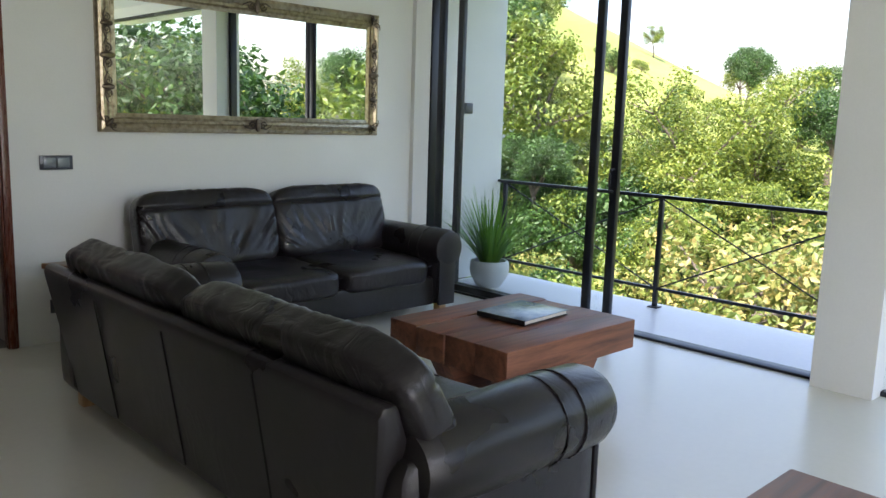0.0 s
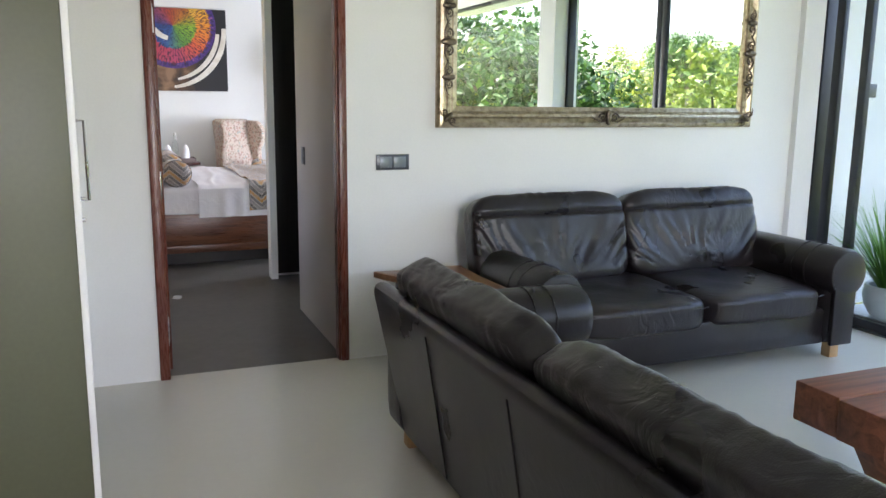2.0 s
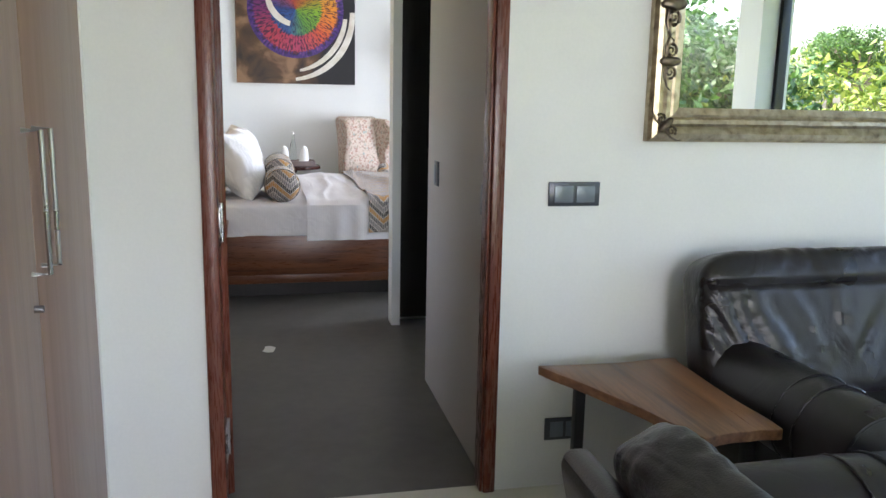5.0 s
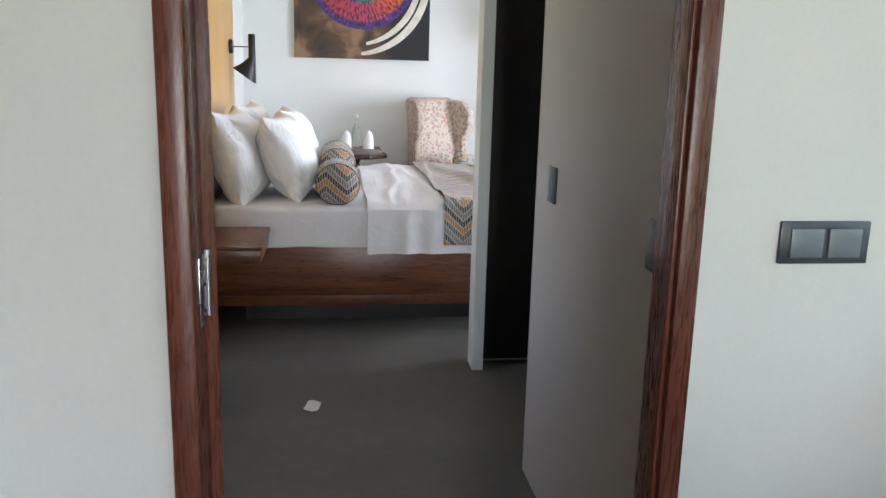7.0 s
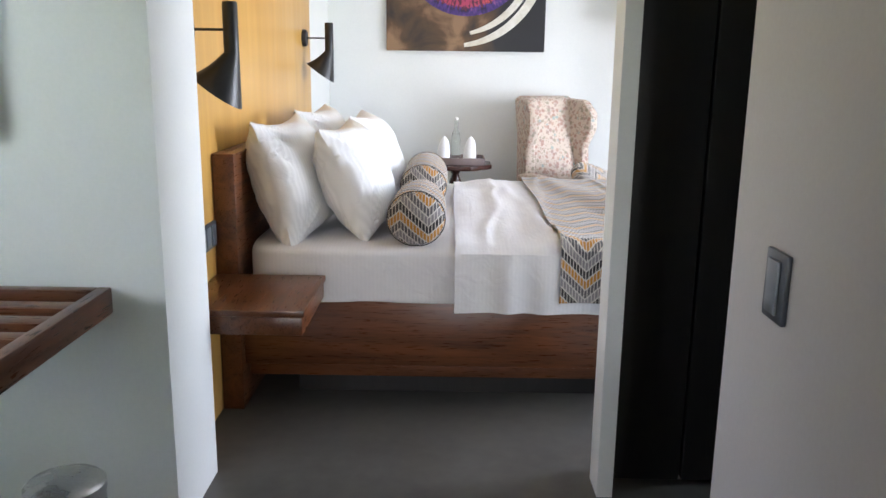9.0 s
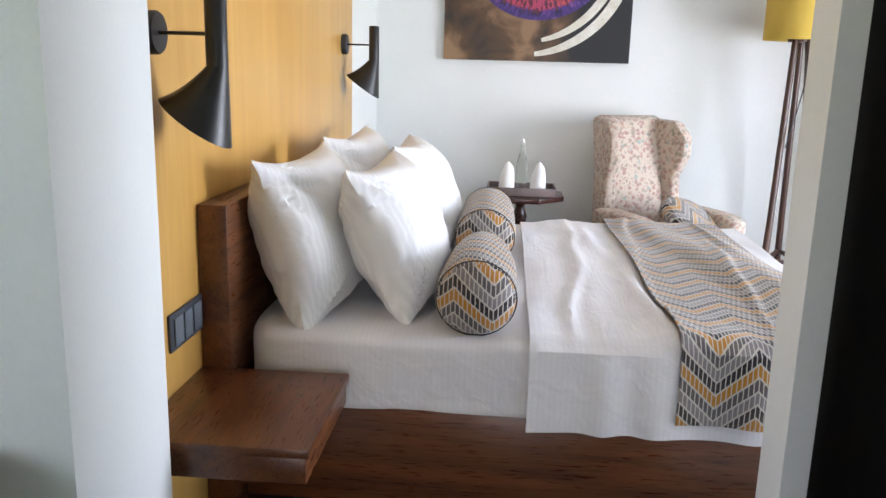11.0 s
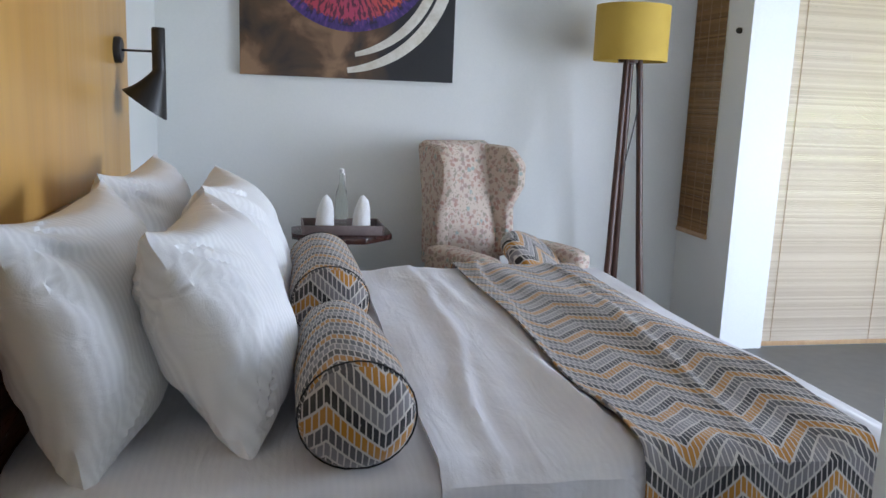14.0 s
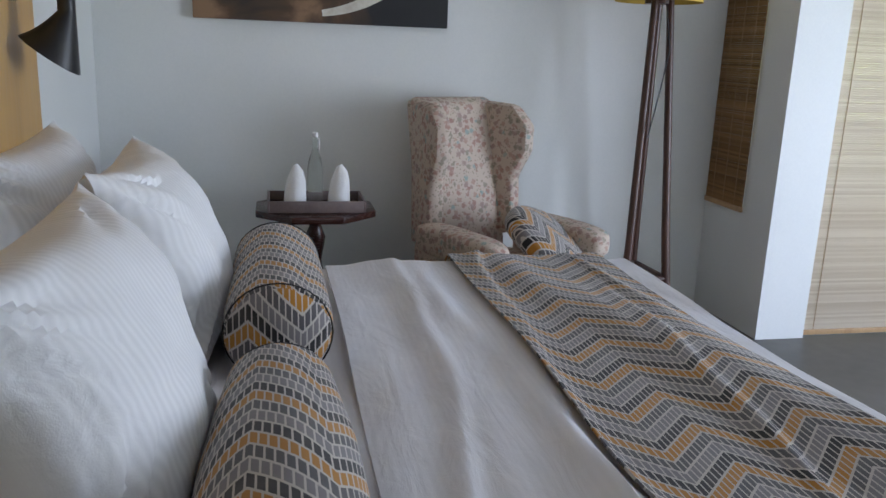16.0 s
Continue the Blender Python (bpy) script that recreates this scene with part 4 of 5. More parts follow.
solid("hanging_strap", prism([(-0.02, 0), (0.02, 0), (0.02, -1.0), (0.0, -1.04), (-0.02, -1.0)], -0.008, 0.008, "y", 0.002), M_RED, "pointed strip of red wood on the niche wall", "wood strip", pose(-0.385, 7.40, 2.30))
# thin white sheet stands in for a spot of reflected light
solid("floor_mark", prism([(0.05 * math.cos(i * 0.52) * (1 + 0.3 * math.sin(i * 2.0)), 0.09 * math.sin(i * 0.52)) for i in range(12)], 0.0, 0.002, "z"), M_WHITE, "small spot of light on the grey floor, drawn as a pale sheet", "mark", pose(0.68, 7.32, -0.001) @ Matrix.Diagonal((0.7, 0.7, 1, 1)))

# ---- bedroom ----
solid("wall_panel", boxed(-0.098, -0.045, 7.865, 10.9, 0.0, 2.9, 0.002), M_YELLOW, "tall yellow veneered wall panel behind the bed", "wall panel", kind="structure")
switch_plate("wall_socket", 0.24, 0.11, 3, pose(-0.045, 8.30, 0.80, 0, 0, 90), "black triple socket on the yellow panel")

bed = thing("bed", "walnut platform bed made up with white linen", "bed", pose(0, 0, 0))
BY0, BY1, BX1 = 8.44, 10.52, 2.14
part("headboard", boxed(-0.044, 0.05, BY0 - 0.02, BY1 + 0.02, 0.0, 1.13, 0.006), M_WALNUTY, bed)
part("side_rail", boxed(0.051, BX1 - 0.02, BY0 + 0.02, BY0 + 0.06, 0.20, 0.50, 0.005), M_WALNUT, bed)
part("side_rail", boxed(0.051, BX1 - 0.02, BY1 - 0.06, BY1 - 0.02, 0.20, 0.50, 0.005), M_WALNUT, bed)
part("foot_rail", boxed(BX1 - 0.02, BX1 + 0.02, BY0 + 0.02, BY1 - 0.02, 0.20, 0.50, 0.005), M_WALNUTY, bed)
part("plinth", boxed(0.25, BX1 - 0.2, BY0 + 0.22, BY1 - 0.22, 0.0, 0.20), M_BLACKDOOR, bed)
part("lower_rail", boxed(0.051, BX1 - 0.06, BY0 + 0.10, BY0 + 0.13, 0.12, 0.20, 0.003), M_WALNUT, bed)
part("mattress", soft(BX1 - 0.07, BY1 - BY0 - 0.03, 0.27, 14, 20, 0.006, 4, 1, pose((BX1 + 0.05) / 2, (BY0 + BY1) / 2, 0.60)), M_SHEET, bed, "white fitted sheet")


def draped(x0, x1, y0, y1, top, drop, thick, amp, freq, seed, uv=False, nx=70, ny=90):
    """A cloth laid over the bed from side to side, hanging down at both, with long soft folds."""
    bm = bmesh.new()
    lay = bm.loops.layers.uv.new("UVMap")
    total = (y1 - y0) + 2 * drop
    grid, uvs = [], {}
    for i in range(nx + 1):
        row = []
        for j in range(ny + 1):
            x, s = x0 + (x1 - x0) * i / nx, total * j / ny
            if s < drop:
                y, z, hang = y0, top - (drop - s), 1
            elif s > total - drop:
                y, z, hang = y1, top - (s - (total - drop)), 1
            else:
                y, z, hang = y0 + s - drop, top, 0
            n = noise.noise(Vector((x * freq * 2.2 + y * 0.9, y * freq * 0.55 - x * 0.5, seed))) + 0.5 * noise.noise(Vector((x * freq * 5, y * freq, seed + 4)))
            for q in range(5):
                xc = 1.12 + 0.21 * q + 0.10 * math.sin(y * 1.1 + q * 2.1 + seed) + 0.04 * noise.noise(Vector((y * 2.2, q, seed)))
                d = (x - xc) / (0.016 if x > xc else 0.042)
                n += 0.95 * math.exp(-d * d) * max(0.0, 0.35 + noise.noise(Vector((y * 1.3, q * 3, seed + 9))))
            edge = min(1.0, min(y - y0, y1 - y) / 0.05)
            if not hang:
                z += amp * max(n, -0.3) - 0.025 * (1 - max(0, edge)) ** 2
            else:
                z -= 0.025
                f = min(1.0, (top - z) / 0.15)
                out = 0.012 + f * (0.012 + 0.012 * math.sin(x * 28 + 3 * noise.noise(Vector((x * 4, seed, 1)))))
                y += -out if s < drop else out
            v = bm.verts.new((x, y, z))
            uvs[v] = (x, s)
            row.append(v)
        grid.append(row)
    for i in range(nx):
        for j in range(ny):
            f = bm.faces.new((grid[i][j], grid[i + 1][j], grid[i + 1][j + 1], grid[i][j + 1]))
            for lp in f.loops:
                lp[lay].uv = uvs[lp.vert]
    bmesh.ops.recalc_face_normals(bm, faces=bm.faces)
    bmesh.ops.solidify(bm, geom=list(bm.faces), thickness=thick)
    return bm


solid("bed_sheet", draped(0.97, 2.11, BY0 + 0.015, BY1 - 0.015, 0.752, 0.27, 0.008, 0.030, 1.5, 3), M_SHEET, "white folded top sheet draped over the bed", "bed sheet")
solid("bed_runner", draped(1.42, 2.00, BY0 + 0.0, BY1 + 0.0, 0.776, 0.24, 0.006, 0.030, 1.5, 3), M_CHEV, "zigzag woven bed runner in ochre, grey and charcoal", "bed runner")


def pillow(m, label, seed, w=0.76, h=0.56):
    """A stuffed case: two swollen faces, flat pointed corners, and creases that run in from the corners and seams."""
    bm = bmesh.new()
    n, t = 48, 0.30
    for side in (-1, 1):
        g = []
        for i in range(n + 1):
            row = []
            for j in range(n + 1):
                u, v = 2 * i / n - 1, 2 * j / n - 1
                pu, pv = 1 - abs(u) ** 3, 1 - abs(v) ** 3
                th = t / 2 * (max(0, pu * pv)) ** 0.55
                sag = 0.10 * (1 - abs(v) ** 2) * abs(u) ** 5
                top = 0.11 * (1 - abs(u) ** 2) * abs(v) ** 5
                x, z = u * w / 2 * (1 - sag + 0.03 * abs(u * v) ** 4), v * h / 2 * (1 - top + 0.04 * abs(u * v) ** 4)
                cr = 0.016 * noise.noise(Vector((x * 6, z * 6, seed + side)))
                # creases fan from the nearest corner
                cu, cv = math.copysign(1, u), math.copysign(1, v)
                dx, dz = (cu - u) * w / 2, (cv - v) * h / 2
                away, turn = math.hypot(dx, dz), math.atan2(dz, dx + 1e-6)
                line = noise.noise(Vector((turn * 3.4 + 1.0 * noise.noise(Vector((x * 5, z * 5, seed))), away * 2.5, seed * 3 + cu + 2 * cv + side)))
                line = (1 - min(1.0, abs(line) * 2.8)) ** 2
                cr -= 0.026 * line * max(0.0, 1 - abs(away - 0.14) / 0.17)
                # slack puckers across the middle and along the seams
                puck = noise.noise(Vector((x * 6 + z * 3, z * 9, seed + 5 * side)))
                cr -= 0.011 * (1 - min(1.0, abs(puck) * 2.5)) * (0.4 + 0.6 * abs(u) ** 3)
                k = min(1.0, th / 0.06)
                flap = 0.012 * noise.noise(Vector((x * 14, z * 14, seed + 2))) * (1 - k) * abs(u * v)
                row.append(bm.verts.new((x, side * (max(th * 0.55, th + cr * k) + 0.003) + flap, z)))
            g.append(row)
        for i in range(n):
            for j in range(n):
                bm.faces.new((g[i][j], g[i + 1][j], g[i + 1][j + 1], g[i][j + 1]))
    bmesh.ops.remove_doubles(bm, verts=[v for v in bm.verts if len(v.link_faces) < 4], dist=0.0075)
    bmesh.ops.recalc_face_normals(bm, faces=bm.faces)
    return solid("pillow", bm, M_PILLOW, label, "pillow", m, "pillows on the bed")


# each stands on its long edge, facing down the bed
for x, y, lean, tw, sd in ((0.21, 8.90, -17, -4, 1), (0.21, 9.83, -15, -3, 2), (0.50, 8.94, -22, -4, 3), (0.50, 9.79, -22, 1, 4)):
    pillow(pose(x, y, 0.975, 0, 0, 90 + tw) @ pose(0, 0, 0, lean, 0, 0), "plump white striped pillow propped on the bed", sd, 0.79 if sd < 3 else 0.70, 0.57 if sd < 3 else 0.53)


def bolster(y0, y1, x, label, sd, slim=0.0):
    R, L, seg, nl = 0.123, y1 - y0, 40, 30
    bm = bmesh.new()
    lay = bm.loops.layers.uv.new("UVMap")
    rings, uvs = [], {}
    prof = [(0.0, -0.030), (0.35, -0.026), (0.72, -0.010), (0.94, 0.012), (1.0, 0.036)]
    stations = [(a, b_) for a, b_ in prof] + [(1.0 + 0.02 * math.sin(math.pi * k / nl), 0.03 + (L - 0.06) * k / nl) for k in range(1, nl)] + [(a, L - b_) for a, b_ in reversed(prof)]
    run = 0.0
    for k, (a, yy) in enumerate(stations):
        if k:
            run += math.hypot((a - stations[k - 1][0]) * R, yy - stations[k - 1][1])
        ring = []
        for i in range(seg):
            q = 2 * math.pi * i / seg
            r = max(a, 0.02) * R * (1 + 0.03 * noise.noise(Vector((math.cos(q) * 2, math.sin(q) * 2, yy * 4 + sd))))
            fac = 1 - 0.17 * slim * (yy / L) ** 2
            z = r * math.sin(q) * fac - R * (1 - fac)
            v = bm.verts.new((r * math.cos(q) * 1.04 * fac, yy, max(z, -0.12) * 0.97))
            uvs[v] = (i / seg, run, r * math.cos(q), r * math.sin(q), a)
            ring.append(v)
        rings.append(ring)
    n_end = len(prof)
    for k, (ra, rb) in enumerate(zip(rings, rings[1:])):
        cap = k < n_end - 2 or k > len(rings) - n_end
        for i in range(seg):
            f = bm.faces.new((ra[i], ra[(i + 1) % seg], rb[(i + 1) % seg], rb[i]))
            for lp in f.loops:
                d = uvs[lp.vert]
                ang = d[0] + (1 if i == seg - 1 and d[0] == 0 else 0)
                lp[lay].uv = (d[2] + 0.3, d[3] * 1.0) if cap else (ang * 2 * math.pi * R, d[1])
    bm.faces.new(rings[0][::-1])
    bm.faces.new(rings[-1])
    bmesh.ops.recalc_face_normals(bm, faces=bm.faces)
    b = thing("bolster", label, "bolster cushion", pose(x, y0, 0.735 + 0.115), "bolsters on the bed")
    part("cover", bm, M_CHEV, b)
    for yy in (0.022, L - 0.022):
        part("piping", tube([(1.03 * R * math.cos(q), yy, max(0.98 * R * math.sin(q), -0.118)) if yy < 0.1 or not slim else (0.85 * R * math.cos(q), yy, 0.8 * R * math.sin(q) - 0.17 * R) for q in [i * 2 * math.pi / 32 for i in range(33)]], 0.0022, 6), M_BLACK, b, "dark piping")


bolster(8.50, 9.22, 0.80, "zigzag patterned bolster cushion in ochre and grey", 1, 1.0)
bolster(9.45, 10.16, 0.80, "zigzag patterned bolster cushion further along the bed", 2)

nsd = thing("bedside_shelf", "floating walnut bedside shelf with a drawer front", "bedside table", pose(0, 0, 0))
part("top", boxed(-0.043, 0.42, 7.90, 8.42, 0.595, 0.62, 0.003), M_WALNUTY, nsd)
part("drawer", boxed(-0.043, 0.412, 7.905, 8.415, 0.525, 0.594, 0.003), M_WALNUTY, nsd)


def sconce(y, z):
    s = thing("wall_lamp", "matt black wall lamp with a slanted cone shade", "wall lamp", pose(-0.045, y, z), "bedside wall lamps")
    part("wall_plate", lathe([(0.0, 0), (0.055, 0), (0.055, 0.022), (0.05, 0.028), (0.0, 0.028)], 28, pose(0, 0, 0, 0, 90, 0)), M_BLACK, s)
    part("arm", tube([(0.028, 0, 0.0), (0.15, 0, 0.0)], 0.005, 8), M_BLACK, s)
    part("stem", lathe([(0.0, -0.10), (0.028, -0.10), (0.028, 0.075), (0.024, 0.08), (0.0, 0.08)], 24, pose(0.175, 0, 0.02)), M_BLACK, s)
    bm = bmesh.new()
    rings = []
    for k in range(9):
        f = k / 8
        r, z0 = 0.028 + 0.062 * f, -0.08 - 0.13 * f
        ring = []
        for i in range(28):
            q = 2 * math.pi * i / 28
            x, yy = r * math.cos(q), r * math.sin(q)
            ring.append(bm.verts.new((0.175 + x - 0.062 * f, yy, z0 - x * 0.70 * f - 0.015 * f)))
        rings.append(ring)
    for ra, rb in zip(rings, rings[1:]):
        for i in range(28):
            bm.faces.new((ra[i], ra[(i + 1) % 28], rb[(i + 1) % 28], rb[i]))
    bmesh.ops.recalc_face_normals(bm, faces=bm.faces)
    bmesh.ops.solidify(bm, geom=list(bm.faces), thickness=0.002)
    part("shade", bm, M_BLACK, s)


sconce(8.16, 1.615)
sconce(10.62, 1.665)

pc = thing("painting", "large unframed canvas, rainbow swirl on black and brown", "painting", pose(1.06, NB - 0.022, 2.14))
part("canvas", boxed(-0.665, 0.665, -0.02, 0.02, -0.52, 0.52, 0.002), M_PAINTING, pc, "", False)


def tusk(cx, cz, r, a0, a1, w0, nm):
    bm = bmesh.new()
    prev = None
    for k in range(31):
        f = k / 30
        q = radians(a0 + (a1 - a0) * f)
        w = w0 * (0.15 + 0.85 * math.sin(math.pi * min(1, 0.12 + f * 0.62)))
        cur = [bm.verts.new((cx + (r + s * w) * math.cos(q), -0.021 - (0.004 if s == 0 else 0), cz + (r + s * w) * math.sin(q))) for s in (-1, 0, 1)]
        if prev:
            bm.faces.new((prev[0], prev[1], cur[1], cur[0]))
            bm.faces.new((prev[1], prev[2], cur[2], cur[1]))
        prev = cur
    bmesh.ops.recalc_face_normals(bm, faces=bm.faces)
    part(nm, bm, M_IVORY, pc, "painted ivory stroke")


tusk(-0.10, 0.26, 0.735, -83, 2, 0.036, "stroke")
tusk(-0.10, 0.27, 0.655, -78, -5, 0.030, "stroke")
tusk(0.02, 0.46, 0.33, -195, -105, 0.035, "stroke")

tb = thing("pedestal_table", "dark mahogany octagonal pedestal table", "side table", pose(0.99, 11.62, 0))
part("tabletop", prism([(0.31 * math.cos(math.pi / 8 + i * math.pi / 4), 0.31 * math.sin(math.pi / 8 + i * math.pi / 4)) for i in range(8)], 0.70, 0.735, "z", 0.006), M_MAHOG, tb)
part("pedestal", lathe([(0.0, 0.03), (0.06, 0.03), (0.05, 0.10), (0.03, 0.16), (0.05, 0.26), (0.055, 0.34), (0.03, 0.46), (0.045, 0.54), (0.05, 0.58), (0.028, 0.64), (0.06, 0.70), (0.0, 0.70)], 24), M_MAHOG, tb)
for k in range(3):
    q = 2 * math.pi * k / 3
    part("foot", tube([(0.04 * math.cos(q), 0.04 * math.sin(q), 0.10), (0.14 * math.cos(q), 0.14 * math.sin(q), 0.07), (0.24 * math.cos(q), 0.24 * math.sin(q), 0.018)], 0.022, 8, 0.75), M_MAHOG, tb)
ty = thing("serving_tray", "grey-brown wooden tray on the pedestal table", "tray", pose(0.99, 11.58, 0.736))
part("tray_base", boxed(-0.22, 0.22, -0.14, 0.14, 0, 0.01), M_MAHOG, ty)
M_TRAY = surface("grey_brown_tray_wood", (0.12, 0.09, 0.085), (0.22, 0.17, 0.16), 0.5, 0, 8, 60, 0.1, 0.001)
for a in ((-0.22, 0.22, -0.15, -0.14), (-0.22, 0.22, 0.14, 0.15), (-0.23, -0.22, -0.15, 0.15), (0.22, 0.23, -0.15, 0.15)):
    part("tray_side", boxed(*a, 0, 0.055, 0.002), M_TRAY, ty)
bt = thing("water_bottle", "clear glass swing-top water bottle on the tray", "bottle", pose(0.99, 11.63, 0.747))
part("body", lathe([(0.0, 0.0), (0.036, 0.0), (0.038, 0.01), (0.038, 0.17), (0.030, 0.22), (0.015, 0.26), (0.0135, 0.31), (0.017, 0.315), (0.017, 0.325), (0.0, 0.325)], 24), M_GLASS, bt)
part("stopper", lathe([(0.0, 0.326), (0.014, 0.326), (0.014, 0.345), (0.0, 0.352)], 16), M_WHITE, bt, "white stopper")
part("clip", tube([(0.018, 0, 0.26), (0.021, 0, 0.30), (0.015, 0, 0.345)], 0.0025, 6), M_STEEL, bt)
for x in (-0.10, 0.11):
    np_ = lathe([(0.052, 0), (0.054, 0.03), (0.050, 0.10), (0.040, 0.15), (0.012, 0.20)], 16)
    for v in np_.verts:
        if v.co.z > 0.08:
            v.co.z += v.co.x * 0.6
    solid("napkin", np_, M_NAPKIN, "white napkin folded upright over a glass", "napkin", pose(0.99 + x, 11.54, 0.747), "napkins on the tray")

ac = thing("wingback_armchair", "wingback armchair in faded floral cloth", "armchair", pose(1.91, 11.50, 0, 0, 0, 25))
part("seat", soft(0.60, 0.62, 0.20, 7, 10, 0.006, 4, 1, pose(0, -0.05, 0.38)), M_FLORAL, ac)
part("base", boxed(-0.33, 0.33, -0.34, 0.30, 0.15, 0.32, 0.015), M_FLORAL, ac)
back = prism([(0.22, 0.30), (0.36, 0.30), (0.44, 0.80), (0.52, 1.24), (0.46, 1.27), (0.38, 1.24), (0.27, 0.75)], -0.25, 0.25, "x", 0.025)
part("backrest", back, M_FLORAL, ac)
for sx in (-1, 1):
    wing = prism([(0.42, 0.50), (0.16, 0.56), (0.17, 0.70), (0.18, 0.86), (0.10, 1.00), (0.10, 1.14), (0.20, 1.24), (0.46, 1.25)], -0.045, 0.045, "x", 0.03)
    wing.transform(pose(sx * 0.305, 0.02, 0, 0, 0, sx * 13))
    part("wing", wing, M_FLORAL, ac)
    part("arm", soft(0.16, 0.62, 0.16, 4, 10, 0.004, 4, sx, pose(sx * 0.33, -0.10, 0.60)), M_FLORAL, ac)
    part("arm_panel", boxed(sx * 0.33 - 0.05, sx * 0.33 + 0.05, -0.38, 0.22, 0.16, 0.58, 0.02), M_FLORAL, ac)
    for yy in (-0.30, 0.26):
        part("leg", lathe([(0.016, 0), (0.026, 0.15)], 10, pose(sx * 0.28, yy, 0)), M_MAHOG, ac)
cu = soft(0.48, 0.16, 0.44, 2.8, 16, 0.008, 6, 3)
lay = cu.loops.layers.uv.new("UVMap")
for f in cu.faces:
    for lp in f.loops:
        lp[lay].uv = (lp.vert.co.x + 0.3, lp.vert.co.z)
solid("scatter_cushion", cu, M_CHEV, "zigzag scatter cushion lying on the armchair", "cushion", pose(2.10, 11.33, 0.61, -52, 8, 50))

fl = thing("floor_lamp", "dark wood tripod floor lamp with an ochre drum shade", "floor lamp", pose(2.76, 11.72, 0))
sh = lathe([(0.225, 1.79), (0.225, 2.12)], 48)
bmesh.ops.delete(sh, geom=[f for f in sh.faces if len(f.verts) > 4], context="FACES")
bmesh.ops.solidify(sh, geom=list(sh.faces), thickness=0.003)
part("shade", sh, M_SHADE, fl)
legs = [(-0.14, -0.20), (0.14, -0.20), (0.11, 0.24)]
for x, y in legs:
    part("leg", tube([(x, y, 0), (x * 0.72, y * 0.72, 0.6), (x * 0.3, y * 0.25, 1.80)], 0.026, 10, 0.75), M_LAMPLEG, fl)
for (xa, ya), (xb, yb) in zip(legs, legs[1:] + legs[:1]):
    part("brace", tube([(xa * 0.86, ya * 0.86, 0.34), (xb * 0.86, yb * 0.86, 0.34)], 0.016, 8), M_LAMPLEG, fl)
part("hub", lathe([(0.0, 1.78), (0.07, 1.78), (0.07, 1.80), (0.0, 1.80)], 20), M_LAMPLEG, fl)
part("cord", tube([(0.02, -0.05, 1.79), (0.04, -0.10, 1.55), (0.0, -0.12, 1.35), (-0.06, -0.15, 1.1)], 0.004, 6), M_BLACK, fl)


def blind(name, label, w, z0, z1, m, material, slat=0.012, curl=0.0):
    """Roll-up blind of thin bamboo slats on cords; hangs in the local xz plane."""
    b = thing(name, label, "blind", m)
    bm = bmesh.new()
    rnd2, n = random.Random(3), int((z1 - z0) / slat)
    for k in range(n):
        z = z0 + slat * k
        j = rnd2.uniform(-0.001, 0.001)
        box(bm, 0, w, -0.002 + j, 0.002 + j, z, z + slat * rnd2.uniform(0.92, 0.985))
    o = part("slats", bm, material, b, "", False)
    tagged(o, kind="stuff")
    for x in (0.08, w / 2, w - 0.08):
        part("cord", tube([(x, -0.006, z0), (x, -0.006, z1)], 0.0018, 5), M_FOOT, b)
    part("bottom_bar", boxed(0, w, -0.012, 0.008, z0 - 0.03, z0, 0.003), M_FOOT, b)
    return b


blind("narrow_blind", "brown woven bamboo blind in a narrow window", 0.40, 0.70, 2.44, pose(WX + 0.0 - 0.012, 12.13, 0, 0, 0, -90), M_BAMBOO_D)
blind("wide_blind", "pale sunlit bamboo blind down to the floor", 1.63, 0.035, 2.6, pose(WX + 0.305, 11.50, 0), M_BAMBOO_L)
solid("wall_hook", lathe([(0.0, 0), (0.018, 0), (0.018, 0.02), (0.008, 0.03), (0.0, 0.03)], 14, pose(0, 0, 0, 0, -90, 0)), M_BLACK, "small black hook on the stub wall", "hook", pose(WX, 11.58, 2.0))

# ---- outside ----


def land(x, y):
    """Height of the ground outside: a garden below the balcony, a hill to the north-east, lower wooded slopes to the south-east."""
    h = -5.0 - 2.0 * math.exp(-((x - 16) / 10) ** 2)
    h += 27 * math.exp(-(((x - 62) / 36) ** 2 + ((y - 78) / 42) ** 2))
    h += 6 * math.exp(-(((x - 95) / 60) ** 2 + ((y + 70) / 60) ** 2))
    return h + 0.8 * noise.noise(Vector((x * 0.06, y * 0.06, 0))) + 0.2 * noise.noise(Vector((x * 0.3, y * 0.3, 2)))


g = bmesh.new()
NX = 130
xs = [-260 + 520 * i / NX for i in range(NX + 1)]
xs = [math.copysign(abs(v) ** 1.6 / 260 ** 0.6, v) for v in xs]
gv = [[g.verts.new((a * 4.0 + 30, b_ * 4.0 + 20, land(a * 4.0 + 30, b_ * 4.0 + 20) if abs(a) < 60 and abs(b_) < 60 else -5.0)) for b_ in xs] for a in xs]
for i in range(NX):
    for j in range(NX):
        g.faces.new((gv[i][j], gv[i + 1][j], gv[i + 1][j + 1], gv[i][j + 1]))
solid("ground", g, M_GRASS, "sunlit grassy hillside ground", "ground", kind="structure")
solid("foundation", boxed(-2.8, 6.05, -3.3, NB + 0.3, -9, -0.26), M_WALL, "plain base of the house below the balcony", "foundation", kind="structure", smooth=False)


